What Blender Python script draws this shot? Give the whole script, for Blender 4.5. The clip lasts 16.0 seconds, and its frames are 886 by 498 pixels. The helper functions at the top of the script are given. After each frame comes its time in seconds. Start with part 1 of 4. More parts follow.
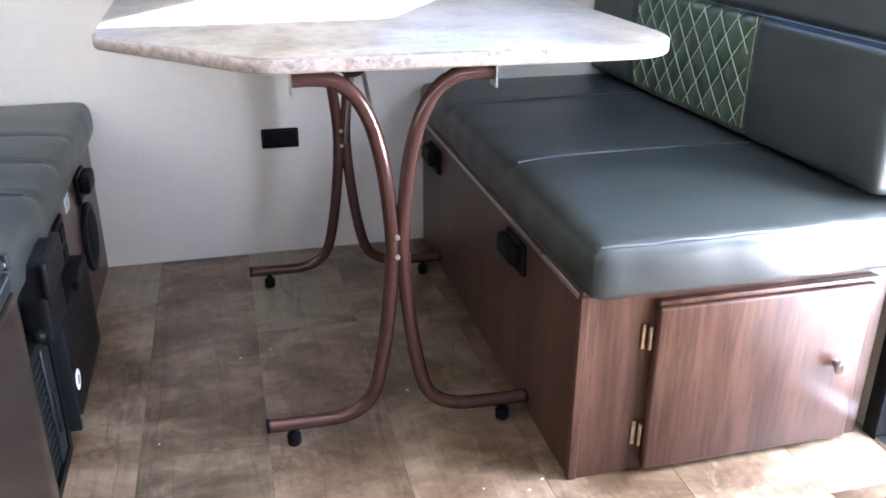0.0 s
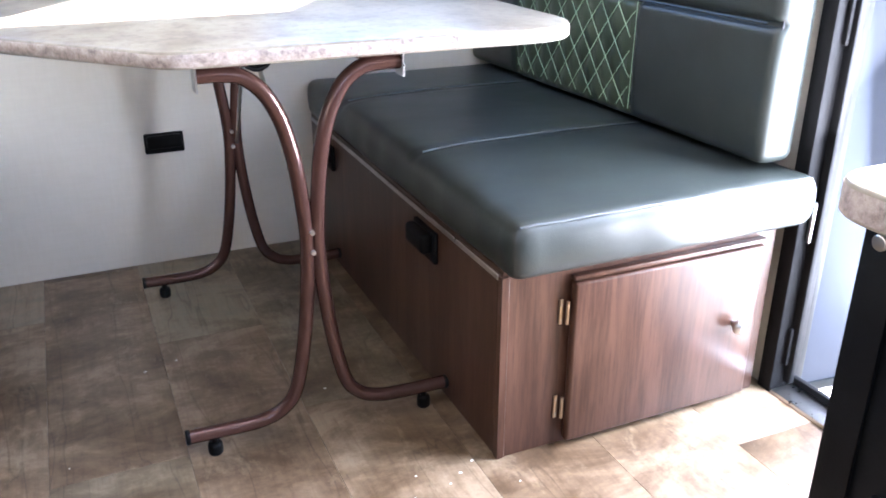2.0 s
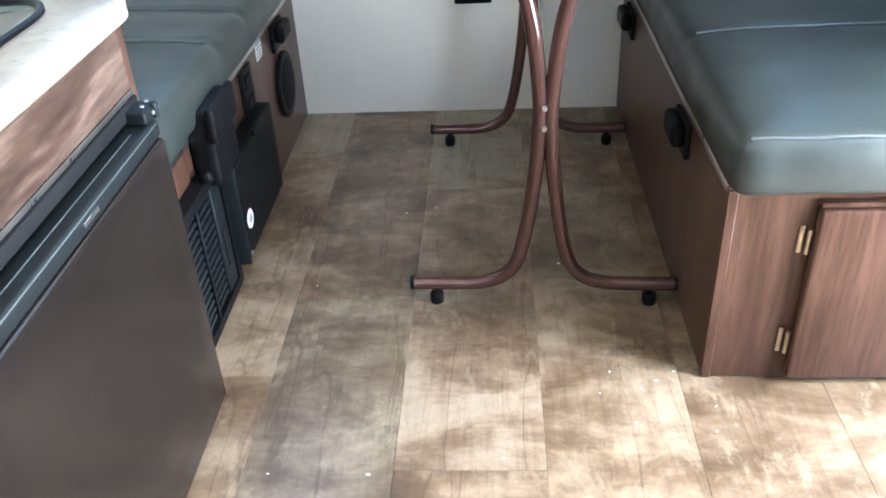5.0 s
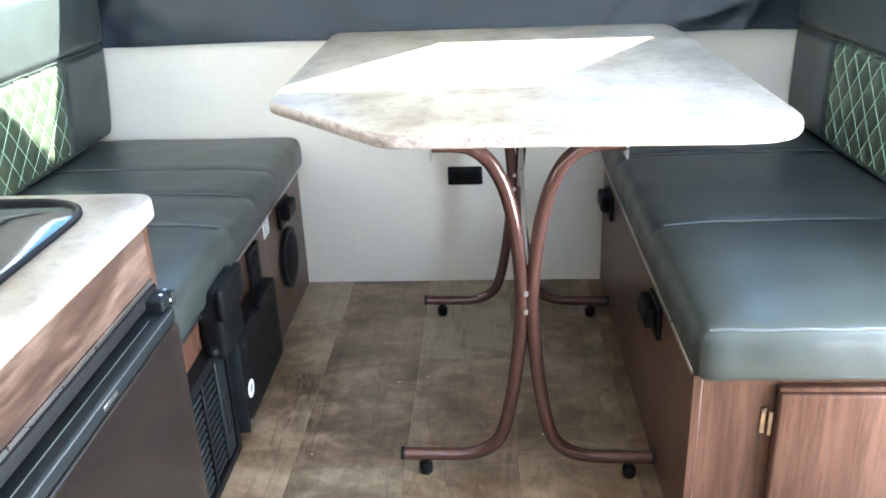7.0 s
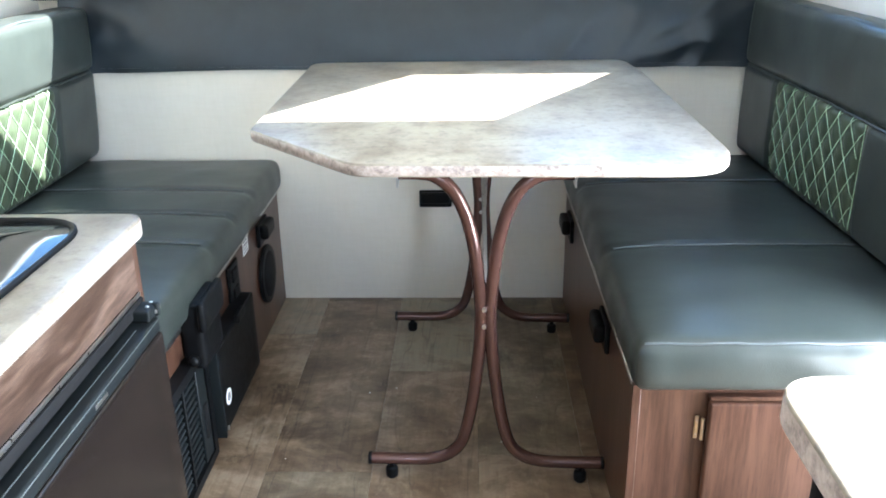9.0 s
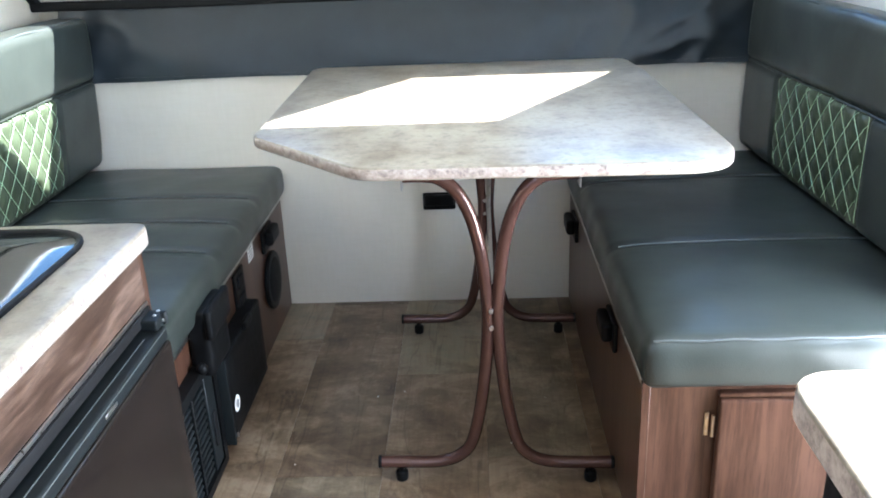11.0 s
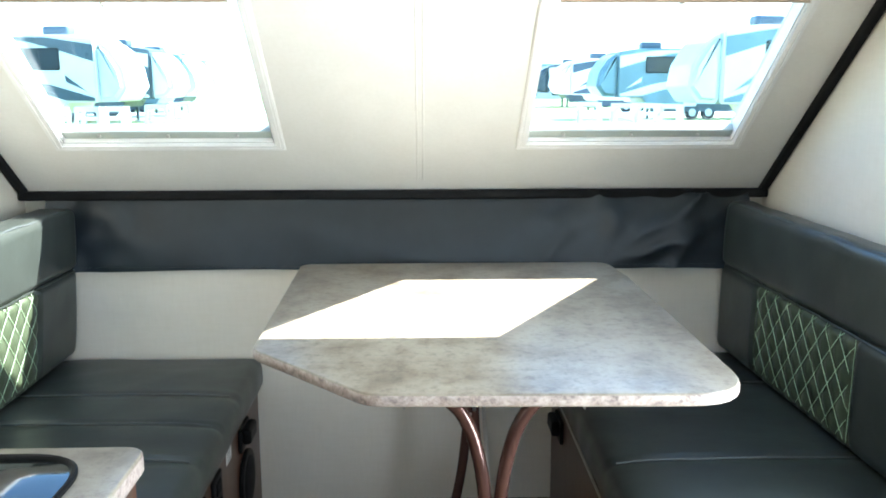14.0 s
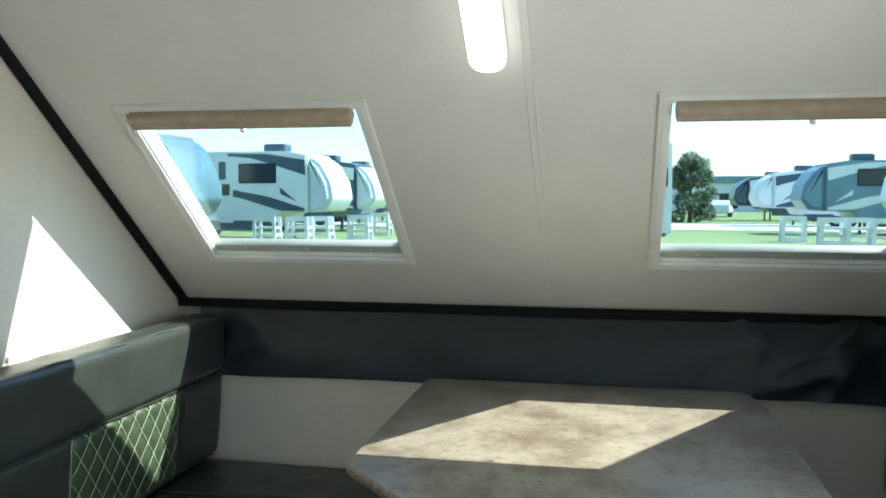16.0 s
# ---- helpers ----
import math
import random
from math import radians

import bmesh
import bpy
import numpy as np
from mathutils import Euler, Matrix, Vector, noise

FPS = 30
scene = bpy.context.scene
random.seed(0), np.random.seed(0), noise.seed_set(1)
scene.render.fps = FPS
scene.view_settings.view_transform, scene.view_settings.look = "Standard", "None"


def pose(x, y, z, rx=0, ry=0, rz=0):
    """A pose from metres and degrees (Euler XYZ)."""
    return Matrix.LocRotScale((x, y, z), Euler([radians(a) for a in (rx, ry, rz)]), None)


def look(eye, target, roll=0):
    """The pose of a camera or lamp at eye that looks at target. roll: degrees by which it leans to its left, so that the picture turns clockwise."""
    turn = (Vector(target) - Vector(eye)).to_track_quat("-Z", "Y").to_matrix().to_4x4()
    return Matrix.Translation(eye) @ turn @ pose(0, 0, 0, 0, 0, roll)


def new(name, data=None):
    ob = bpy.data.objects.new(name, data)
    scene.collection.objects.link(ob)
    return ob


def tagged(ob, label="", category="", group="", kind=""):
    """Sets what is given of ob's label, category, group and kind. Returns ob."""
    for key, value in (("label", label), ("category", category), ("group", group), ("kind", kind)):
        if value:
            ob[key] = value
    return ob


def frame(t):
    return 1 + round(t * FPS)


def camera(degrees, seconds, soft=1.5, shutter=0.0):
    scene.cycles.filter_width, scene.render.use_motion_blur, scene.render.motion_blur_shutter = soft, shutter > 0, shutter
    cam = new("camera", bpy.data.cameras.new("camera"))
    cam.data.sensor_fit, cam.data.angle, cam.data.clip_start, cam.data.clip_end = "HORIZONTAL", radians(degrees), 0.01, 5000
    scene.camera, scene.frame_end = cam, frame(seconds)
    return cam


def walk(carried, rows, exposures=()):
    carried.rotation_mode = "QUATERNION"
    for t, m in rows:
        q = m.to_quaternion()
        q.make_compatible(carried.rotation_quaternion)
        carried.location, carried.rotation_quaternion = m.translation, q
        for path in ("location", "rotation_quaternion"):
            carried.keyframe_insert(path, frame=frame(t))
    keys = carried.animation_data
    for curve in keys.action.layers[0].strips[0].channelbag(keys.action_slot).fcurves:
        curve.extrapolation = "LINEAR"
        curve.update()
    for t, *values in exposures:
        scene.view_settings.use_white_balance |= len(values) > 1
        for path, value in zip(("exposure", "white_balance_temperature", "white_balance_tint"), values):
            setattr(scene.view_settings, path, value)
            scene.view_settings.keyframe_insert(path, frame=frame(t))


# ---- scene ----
cam = camera(55.1, 16.0, soft=1.8)
PATH = [
    (0, (0.035, 0.796, 0.947), (0.491, 2.573, 0.15), 0.3),
    (0.5, (-0.018, 0.821, 0.921), (0.681, 2.512, 0.112), 0.6),
    (1, (-0.026, 0.818, 0.92), (0.722, 2.494, 0.124), 0.1),
    (1.5, (-0.031, 0.811, 0.926), (0.723, 2.488, 0.138), 0.2),
    (2, (-0.044, 0.81, 0.932), (0.702, 2.486, 0.137), 0.1),
    (2.5, (-0.081, 0.82, 0.942), (0.663, 2.478, 0.106), 1.8),
    (3, (-0.051, 0.82, 0.925), (0.503, 2.487, -0.032), 3.3),
    (3.5, (0.065, 0.82, 0.935), (0.317, 2.482, -0.15), 2.7),
    (3.7, (0.103, 0.82, 0.939), (0.264, 2.474, -0.174), 2.0),
    (5.8, (0.21, 0.788, 0.991), (0.053, 2.521, 0.006), -3.8),
    (6, (0.206, 0.781, 1.005), (0.063, 2.541, 0.066), -3.4),
    (6.5, (0.218, 0.761, 1.031), (0.087, 2.573, 0.194), -2.7),
    (7, (0.228, 0.732, 1.057), (0.113, 2.572, 0.281), -2.2),
    (7.5, (0.241, 0.697, 1.075), (0.139, 2.548, 0.323), -1.8),
    (8, (0.253, 0.656, 1.084), (0.163, 2.507, 0.331), -1.4),
    (8.5, (0.258, 0.624, 1.096), (0.185, 2.476, 0.346), -1.1),
    (9, (0.265, 0.613, 1.107), (0.195, 2.471, 0.371), -1.0),
    (11.5, (0.257, 0.615, 1.107), (0.184, 2.475, 0.376), -2.7),
    (12, (0.244, 0.619, 1.107), (0.196, 2.477, 0.369), -2.5),
    (12.5, (0.225, 0.623, 1.106), (0.211, 2.478, 0.359), -2.3),
    (13, (0.195, 0.625, 1.118), (0.228, 2.484, 0.38), -1.8),
    (13.5, (0.149, 0.644, 1.165), (0.234, 2.558, 0.592), -0.7),
    (14, (0.161, 0.649, 1.213), (0.212, 2.612, 0.834), -0.1),
    (14.5, (0.182, 0.654, 1.225), (0.17, 2.64, 0.986), 0.5),
    (15, (0.237, 0.667, 1.233), (0.131, 2.655, 1.047), 0.5),
    (15.5, (0.295, 0.675, 1.226), (0.086, 2.659, 1.074), 0.4),
    (16, (0.331, 0.683, 1.228), (-0.066, 2.64, 1.106), 0.1),
]
# seconds, stops, kelvin, tint
EXPOSURES = [(0, 3.9, 5650, 20), (2.5, 3.95, 5650, 17), (3.5, 4.05, 5500, 14), (6, 4.25, 5650, 6), (7, 4.28, 5700, 8), (9, 3.88, 5720, 7), (12.5, 3.52, 5720, 9), (13.1, 3.45, 5750, 9), (13.5, 3.7, 5800, 9), (14, 3.15, 5950, 5), (14.5, 2.6, 6000, 3), (15.2, 1.95, 6050, 1), (16, 1.45, 6100, 0)]
walk(cam, [(t, look(eye, goal, roll)) for t, eye, goal, roll in PATH], EXPOSURES)

# ---- world, sun, exposure ----
SUN = Vector((0.935, 0.357, 1.0)).normalized()
world = bpy.data.worlds.new("world")
scene.world = world
world.use_nodes = True
wn = world.node_tree.nodes
sky = wn.new("ShaderNodeTexSky")
sky.sky_type = "NISHITA"
sky.sun_disc = False
sky.sun_elevation = math.asin(SUN.z)
sky.sun_rotation = math.atan2(SUN.x, SUN.y)
world.node_tree.links.new(sky.outputs[0], wn["Background"].inputs[0])
wn["Background"].inputs[1].default_value = 0.15
sun = new("sun", bpy.data.lights.new("sun", "SUN"))
sun.data.energy, sun.data.angle, sun.data.color = 5.0, radians(0.53), (1.0, 0.95, 0.87)
sun.matrix_world = look((8, 4, 12), Vector((8, 4, 12)) - SUN)

# area lamps standing in for doorway daylight, plus fill at unseen windows and vent
def area_lamp(name, at, sx, sy, power, tone=(0.90, 0.95, 1.0)):
    lamp = new(name, bpy.data.lights.new(name, "AREA"))
    lamp.data.shape, lamp.data.size, lamp.data.size_y = "RECTANGLE", sx, sy
    lamp.data.energy, lamp.data.color = power, tone
    lamp.matrix_world = at


# two fill lamps at the assumed front windows, behind the camera
area_lamp("front_fill_light", look((-0.34, -0.32, 1.20), (-0.34, -0.32 + 0.631, 1.20 - 0.776)), 0.50, 0.50, 0.47)
area_lamp("front_fill_light", look((0.71, -0.32, 1.20), (0.71, -0.32 + 0.631, 1.20 - 0.776)), 0.50, 0.50, 0.47)
# overhead fill lamp, set in the added roof vent
area_lamp("vent_fill_light", look((0.125, 1.512, 2.135), (0.125, 1.512 - 0.631, 2.135 - 0.776)), 0.34, 0.34, 0.62)
area_lamp("doorway_sky_light", look((1.30, 1.600, 0.62), (0.0, 1.45, 0.34)), 0.48, 1.05, 5.0, (0.92, 0.96, 1.0))
area_lamp("doorway_ground_light", look((1.27, 1.600, 0.62), (0.25, 1.60, 1.75)), 0.48, 0.90, 2.2, (1.0, 0.98, 0.95))


# ---- materials ----
def ramp(nt, fac, stops):
    r = nt.nodes.new("ShaderNodeValToRGB")
    while len(r.color_ramp.elements) < len(stops):
        r.color_ramp.elements.new(0.5)
    for e, (p, c) in zip(r.color_ramp.elements, stops):
        e.position, e.color = p, (*c, 1)
    nt.links.new(fac, r.inputs[0])
    return r.outputs[0]


def noise_tex(nt, scale, detail=4.0, stretch=(1, 1, 1), seed=None, rough=0.55, space="Object"):
    tc = nt.nodes.new("ShaderNodeTexCoord")
    mp = nt.nodes.new("ShaderNodeMapping")
    mp.inputs["Scale"].default_value = stretch
    nt.links.new(tc.outputs[space], mp.inputs[0])
    n = nt.nodes.new("ShaderNodeTexNoise")
    n.inputs["Scale"].default_value, n.inputs["Detail"].default_value = scale, detail
    n.inputs["Roughness"].default_value = rough
    if seed is not None:
        n.noise_dimensions = "4D"
        mul = nt.nodes.new("ShaderNodeMath")
        mul.operation = "MULTIPLY"
        mul.inputs[1].default_value = 37.0
        nt.links.new(seed, mul.inputs[0])
        nt.links.new(mul.outputs[0], n.inputs["W"])
    nt.links.new(mp.outputs[0], n.inputs["Vector"])
    return n.outputs["Fac"]


def mix(nt, fac, a, b, mode="MIX"):
    m = nt.nodes.new("ShaderNodeMix")
    m.data_type, m.blend_type = "RGBA", mode
    for sock, v in ((m.inputs[0], fac), (m.inputs[6], a), (m.inputs[7], b)):
        if isinstance(v, (int, float)):
            sock.default_value = v
        elif isinstance(v, tuple):
            sock.default_value = (*v, 1)
        else:
            nt.links.new(v, sock)
    return m.outputs[2]


def base_mat(name, rough=0.5, metal=0.0, color=(0.5, 0.5, 0.5), spec=0.5):
    m = bpy.data.materials.new(name)
    m.use_nodes = True
    b = m.node_tree.nodes["Principled BSDF"]
    b.inputs["Base Color"].default_value = (*color, 1)
    b.inputs["Roughness"].default_value, b.inputs["Metallic"].default_value = rough, metal
    b.inputs["Specular IOR Level"].default_value = spec
    return m, m.node_tree, b


def bump(nt, b, height, strength, dist):
    n = nt.nodes.new("ShaderNodeBump")
    n.inputs["Strength"].default_value, n.inputs["Distance"].default_value = strength, dist
    nt.links.new(height, n.inputs["Height"])
    nt.links.new(n.outputs[0], b.inputs["Normal"])


def varied(name, color, rough=0.5, metal=0.0, amount=0.15, scale=14.0, bumpy=0.05, spec=0.5):
    """A plain paint, plastic or metal with slight blotches and grain."""
    m, nt, b = base_mat(name, rough, metal, color, spec)
    dark = tuple(c * (1 - amount) for c in color)
    lite = tuple(min(1, c * (1 + amount)) for c in color)
    nt.links.new(ramp(nt, noise_tex(nt, scale), [(0.3, dark), (0.7, lite)]), b.inputs["Base Color"])
    fine = noise_tex(nt, scale * 14, 3)
    rr = nt.nodes.new("ShaderNodeMapRange")
    rr.inputs[3].default_value, rr.inputs[4].default_value = max(0.02, rough - 0.08), min(1, rough + 0.08)
    nt.links.new(noise_tex(nt, scale * 2.3), rr.inputs[0])
    nt.links.new(rr.outputs[0], b.inputs["Roughness"])
    if bumpy:
        bump(nt, b, fine, bumpy, 0.002)
    return m


def wood(name, dark, mid, lite, grain, rough=0.31, bold=0.0):
    """Printed wood-grain laminate; grain: stretch of the grain along the three axes."""
    m, nt, b = base_mat(name, rough, spec=0.35)
    info = nt.nodes.new("ShaderNodeObjectInfo")
    broad = noise_tex(nt, 9.0, 6, grain, info.outputs["Random"], 0.6)
    fine = noise_tex(nt, 60.0, 6, (grain[0] * 1.6, grain[1], grain[2]), None, 0.7)
    broad.node.inputs["Distortion"].default_value = 0.7
    k = 0.45 + 0.55 * bold
    calm = tuple(k * a + (1 - k) * b for a, b in zip(dark, mid))
    pale = tuple(k * a + (1 - k) * b for a, b in zip(lite, mid))
    c = ramp(nt, broad, [(0.30, calm), (0.47, mid), (0.58, pale), (0.70, mid)])
    f = ramp(nt, fine, [(0.36, (0.50, 0.47, 0.45)), (0.56, (1, 1, 1))])
    nt.links.new(mix(nt, 0.75, c, f, "MULTIPLY"), b.inputs["Base Color"])
    bump(nt, b, fine, 0.12, 0.001)
    return m


def stone(name):
    """Mottled greige laminate of the table and the worktops."""
    m, nt, b = base_mat(name, 0.33)
    big = noise_tex(nt, 9.0, 7, (1, 0.8, 1), None, 0.68)
    small = noise_tex(nt, 45.0, 5, (1, 1, 1), None, 0.7)
    c = ramp(nt, big, [(0.28, (0.130, 0.104, 0.074)), (0.42, (0.205, 0.174, 0.130)), (0.52, (0.270, 0.236, 0.182)), (0.62, (0.310, 0.278, 0.220)), (0.76, (0.20, 0.166, 0.120))])
    s = ramp(nt, small, [(0.32, (0.55, 0.52, 0.5)), (0.5, (1, 1, 1)), (0.7, (1.0, 0.97, 0.92))])
    nt.links.new(mix(nt, 0.8, c, s, "MULTIPLY"), b.inputs["Base Color"])
    bump(nt, b, small, 0.06, 0.001)
    return m


def edge_stone(name):
    m, nt, b = base_mat(name, 0.4)
    small = noise_tex(nt, 60.0, 5, (1, 1, 1), None, 0.75)
    nt.links.new(ramp(nt, small, [(0.33, (0.13, 0.105, 0.095)), (0.46, (0.29, 0.235, 0.205)), (0.62, (0.44, 0.375, 0.33)), (0.72, (0.22, 0.175, 0.15))]), b.inputs["Base Color"])
    return m


def vinyl(name, color, rough=0.42):
    """Charcoal upholstery vinyl with a pebbled grain."""
    m, nt, b = base_mat(name, rough, spec=0.42)
    nt.links.new(ramp(nt, noise_tex(nt, 7.0, 5), [(0.3, tuple(c * 0.8 for c in color)), (0.7, tuple(c * 1.25 for c in color))]), b.inputs["Base Color"])
    v = nt.nodes.new("ShaderNodeTexVoronoi")
    v.inputs["Scale"].default_value = 420.0
    tc = nt.nodes.new("ShaderNodeTexCoord")
    nt.links.new(tc.outputs["Object"], v.inputs["Vector"])
    soft = noise_tex(nt, 18.0, 3)
    add = nt.nodes.new("ShaderNodeMath")
    add.operation = "MULTIPLY_ADD"
    add.inputs[1].default_value = 5.0
    nt.links.new(soft, add.inputs[0])
    nt.links.new(v.outputs["Distance"], add.inputs[2])
    bump(nt, b, add.outputs[0], 0.16, 0.0010)
    return m


def plank_mat(name, shift, tint):
    """Distressed grey-brown printed vinyl plank; each plank draws its own tone."""
    m, nt, b = base_mat(name, 0.36)
    info = nt.nodes.new("ShaderNodeObjectInfo")
    rnd = info.outputs["Random"]
    patch = noise_tex(nt, 7.0, 8, (0.75, 1.25, 1), rnd, 0.70)
    tone = nt.nodes.new("ShaderNodeMath")
    tone.operation = "MULTIPLY_ADD"
    tone.inputs[1].default_value, tone.inputs[2].default_value = 0.14, shift - 0.07
    nt.links.new(rnd, tone.inputs[0])
    s = nt.nodes.new("ShaderNodeMath")
    s.operation = "ADD"
    nt.links.new(patch, s.inputs[0])
    nt.links.new(tone.outputs[0], s.inputs[1])
    c = ramp(nt, s.outputs[0], [(0.28, (0.046, 0.028, 0.014)), (0.40, (0.102, 0.066, 0.037)), (0.50, (0.168, 0.118, 0.074)), (0.61, (0.285, 0.220, 0.152)), (0.74, (0.205, 0.180, 0.130))])
    grain = noise_tex(nt, 30.0, 8, (2.4, 0.20, 1), rnd, 0.74)
    g = ramp(nt, grain, [(0.28, (0.46, 0.39, 0.33)), (0.42, (0.84, 0.81, 0.78)), (0.54, (1, 1, 1))])
    scuff = noise_tex(nt, 15.0, 6, (0.9, 0.5, 1), rnd, 0.75)
    w = ramp(nt, scuff, [(0.55, (0, 0, 0)), (0.68, (1, 1, 1))])
    split = noise_tex(nt, 3.2, 3, (2.6, 0.32, 1), rnd, 0.5)
    crack = ramp(nt, split, [(0.0, (1, 1, 1)), (0.494, (1, 1, 1)), (0.5, (0.30, 0.24, 0.19)), (0.506, (1, 1, 1))])
    body = mix(nt, 0.5, mix(nt, 0.8, c, g, "MULTIPLY"), crack, "MULTIPLY")
    wf = nt.nodes.new("ShaderNodeMath")
    wf.operation = "MULTIPLY"
    wf.inputs[1].default_value = 0.5
    nt.links.new(w, wf.inputs[0])
    worn = mix(nt, wf.outputs[0], body, (0.36, 0.30, 0.215))
    nt.links.new(mix(nt, 1.0, worn, tint, "MULTIPLY"), b.inputs["Base Color"])
    for s2, d in ((patch, 0.35), (grain, 0.5), (scuff, 0.4)):
        s2.node.inputs["Distortion"].default_value = d
    bump(nt, b, grain, 0.15, 0.0012)
    return m


def linen(name, color, scale=1.0):
    """White wall panel with a fine woven print and faint smudges."""
    m, nt, b = base_mat(name, 0.62)
    big = noise_tex(nt, 2.2, 5)
    wx = noise_tex(nt, 130 * scale, 3, (1, 1, 0.12))
    wz = noise_tex(nt, 130 * scale, 3, (0.12, 0.12, 1))
    weave = mix(nt, 0.5, wx, wz)
    c = ramp(nt, big, [(0.3, tuple(k * 0.9 for k in color)), (0.7, color)])
    wv = ramp(nt, weave, [(0.36, (0.94, 0.935, 0.92)), (0.6, (1, 1, 1))])
    nt.links.new(mix(nt, 0.7, c, wv, "MULTIPLY"), b.inputs["Base Color"])
    bump(nt, b, weave, 0.12, 0.001)
    return m


def glass(name, tint):
    """Thin tinted glazing: clear through, with a mirror gloss that grows towards grazing."""
    m = bpy.data.materials.new(name)
    m.use_nodes = True
    nt = m.node_tree
    nt.nodes.clear()
    out = nt.nodes.new("ShaderNodeOutputMaterial")
    t, g, f, x = (nt.nodes.new("ShaderNode" + k) for k in ("BsdfTransparent", "BsdfGlossy", "LayerWeight", "MixShader"))
    t.inputs[0].default_value = (*tint, 1)
    g.inputs["Roughness"].default_value = 0.02
    p = nt.nodes.new("ShaderNodeMath")
    p.operation = "POWER"
    p.inputs[1].default_value = 4.0
    q = nt.nodes.new("ShaderNodeMath")
    q.operation = "MULTIPLY_ADD"
    q.inputs[1].default_value, q.inputs[2].default_value = 0.9, 0.03
    nt.links.new(f.outputs["Facing"], p.inputs[0])
    nt.links.new(p.outputs[0], q.inputs[0])
    nt.links.new(q.outputs[0], x.inputs[0])
    nt.links.new(t.outputs[0], x.inputs[1])
    nt.links.new(g.outputs[0], x.inputs[2])
    nt.links.new(x.outputs[0], out.inputs[0])
    return m


def glow(name, color, power):
    m, nt, b = base_mat(name, 0.4, 0, color)
    b.inputs["Emission Color"].default_value = (*color, 1)
    b.inputs["Emission Strength"].default_value = power
    return m


def grass_mat(name):
    m, nt, b = base_mat(name, 0.9)
    a = noise_tex(nt, 0.25, 6)
    f = noise_tex(nt, 9.0, 5)
    c = ramp(nt, a, [(0.3, (0.15, 0.20, 0.06)), (0.7, (0.23, 0.27, 0.10))])
    g = ramp(nt, f, [(0.3, (0.6, 0.6, 0.6)), (0.7, (1.1, 1.1, 1.0))])
    nt.links.new(mix(nt, 0.8, c, g, "MULTIPLY"), b.inputs["Base Color"])
    bump(nt, b, f, 0.6, 0.05)
    return m


WALNUT = ((0.026, 0.0115, 0.0066), (0.066, 0.0312, 0.0195), (0.125, 0.064, 0.042))
M_WOOD_V = wood("walnut_upright", *WALNUT, (1.3, 1.3, 0.13))
M_WOOD_H = wood("walnut_lengthwise", (0.019, 0.0105, 0.007), (0.068, 0.041, 0.029), (0.150, 0.100, 0.075), (1.0, 0.40, 2.6), 0.31, 1.0)
M_STONE = stone("greige_laminate")
M_EDGE = edge_stone("speckled_edge_band")
M_VINYL = vinyl("charcoal_vinyl", (0.028, 0.033, 0.029), 0.34)
M_QUILT = vinyl("green_black_quilt", (0.044, 0.058, 0.033), 0.40)
# lighter than the vinyl, so the highlight along the welts is in the colour
M_PIPE = varied("welt_sheen_grey", (0.055, 0.064, 0.064), 0.4, 0, 0.1)
M_THREAD = varied("green_thread", (0.34, 0.48, 0.32), 0.6, 0, 0.15, 60)
M_CURTAIN = vinyl("navy_black_fabric", (0.0160, 0.0210, 0.0255), 0.38)
M_PLANK = {"brown": plank_mat("brown_plank_print", -0.015, (1.04, 0.99, 0.93)), "cream": plank_mat("cream_plank_print", 0.075, (1.04, 1.0, 0.97)),
           "grey": plank_mat("olive_grey_plank_print", 0.03, (0.93, 0.97, 0.93)), "dark": plank_mat("umber_plank_print", -0.06, (1.0, 0.98, 0.92))}
M_WALL = linen("linen_wall", (0.72, 0.665, 0.57))
M_CEIL = linen("ceiling_panel", (0.76, 0.74, 0.69), 0.7)
M_WHITE = varied("white_trim_plastic", (0.78, 0.77, 0.74), 0.35, 0, 0.05)
M_BLACK = varied("black_plastic", (0.0045, 0.0048, 0.0053), 0.46, 0, 0.3, 20, 0.12, 0.11)
M_GASKET = varied("black_rubber_gasket", (0.006, 0.006, 0.0065), 0.75, 0, 0.3, 20, 0.05, 0.2)
M_BROWN = varied("bronze_powder_coat", (0.088, 0.043, 0.034), 0.15, 0.4, 0.12, 30, 0.08)
M_STEEL = varied("brushed_steel", (0.56, 0.55, 0.53), 0.3, 1.0, 0.1, 30)
M_BRASS = varied("antique_brass", (0.58, 0.50, 0.37), 0.32, 1.0, 0.15, 60)
M_FRIDGE = varied("dark_fridge_skin", (0.012, 0.0092, 0.008), 0.18, 0.0, 0.12, 4, 0.0, 0.36)
M_FRAME = varied("dark_grey_trim", (0.0085, 0.0105, 0.0112), 0.5, 0.0, 0.12, 20, 0.03, 0.17)
M_SHADE = varied("beige_shade_cassette", (0.42, 0.34, 0.25), 0.7, 0, 0.1, 40, 0.2)
M_GLASS = glass("tinted_glass", (0.79, 0.90, 0.94))
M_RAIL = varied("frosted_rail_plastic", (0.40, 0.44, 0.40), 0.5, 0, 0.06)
M_DARKGLASS = varied("black_glass_lid", (0.010, 0.012, 0.012), 0.04, 0, 0.1, 14, 0.0)
M_LAMP = glow("lamp_diffuser", (1.0, 0.98, 0.94), 1.2)
M_DOOR = varied("pale_blue_white_door_skin", (0.042, 0.048, 0.062), 0.6, 0, 0.04, 3, 0.0, 0.1)
M_PAPER = varied("white_paper", (0.82, 0.82, 0.80), 0.7, 0, 0.04)
M_INK = varied("grey_print", (0.25, 0.25, 0.27), 0.7, 0, 0.1)
M_GRASS = grass_mat("mown_grass")
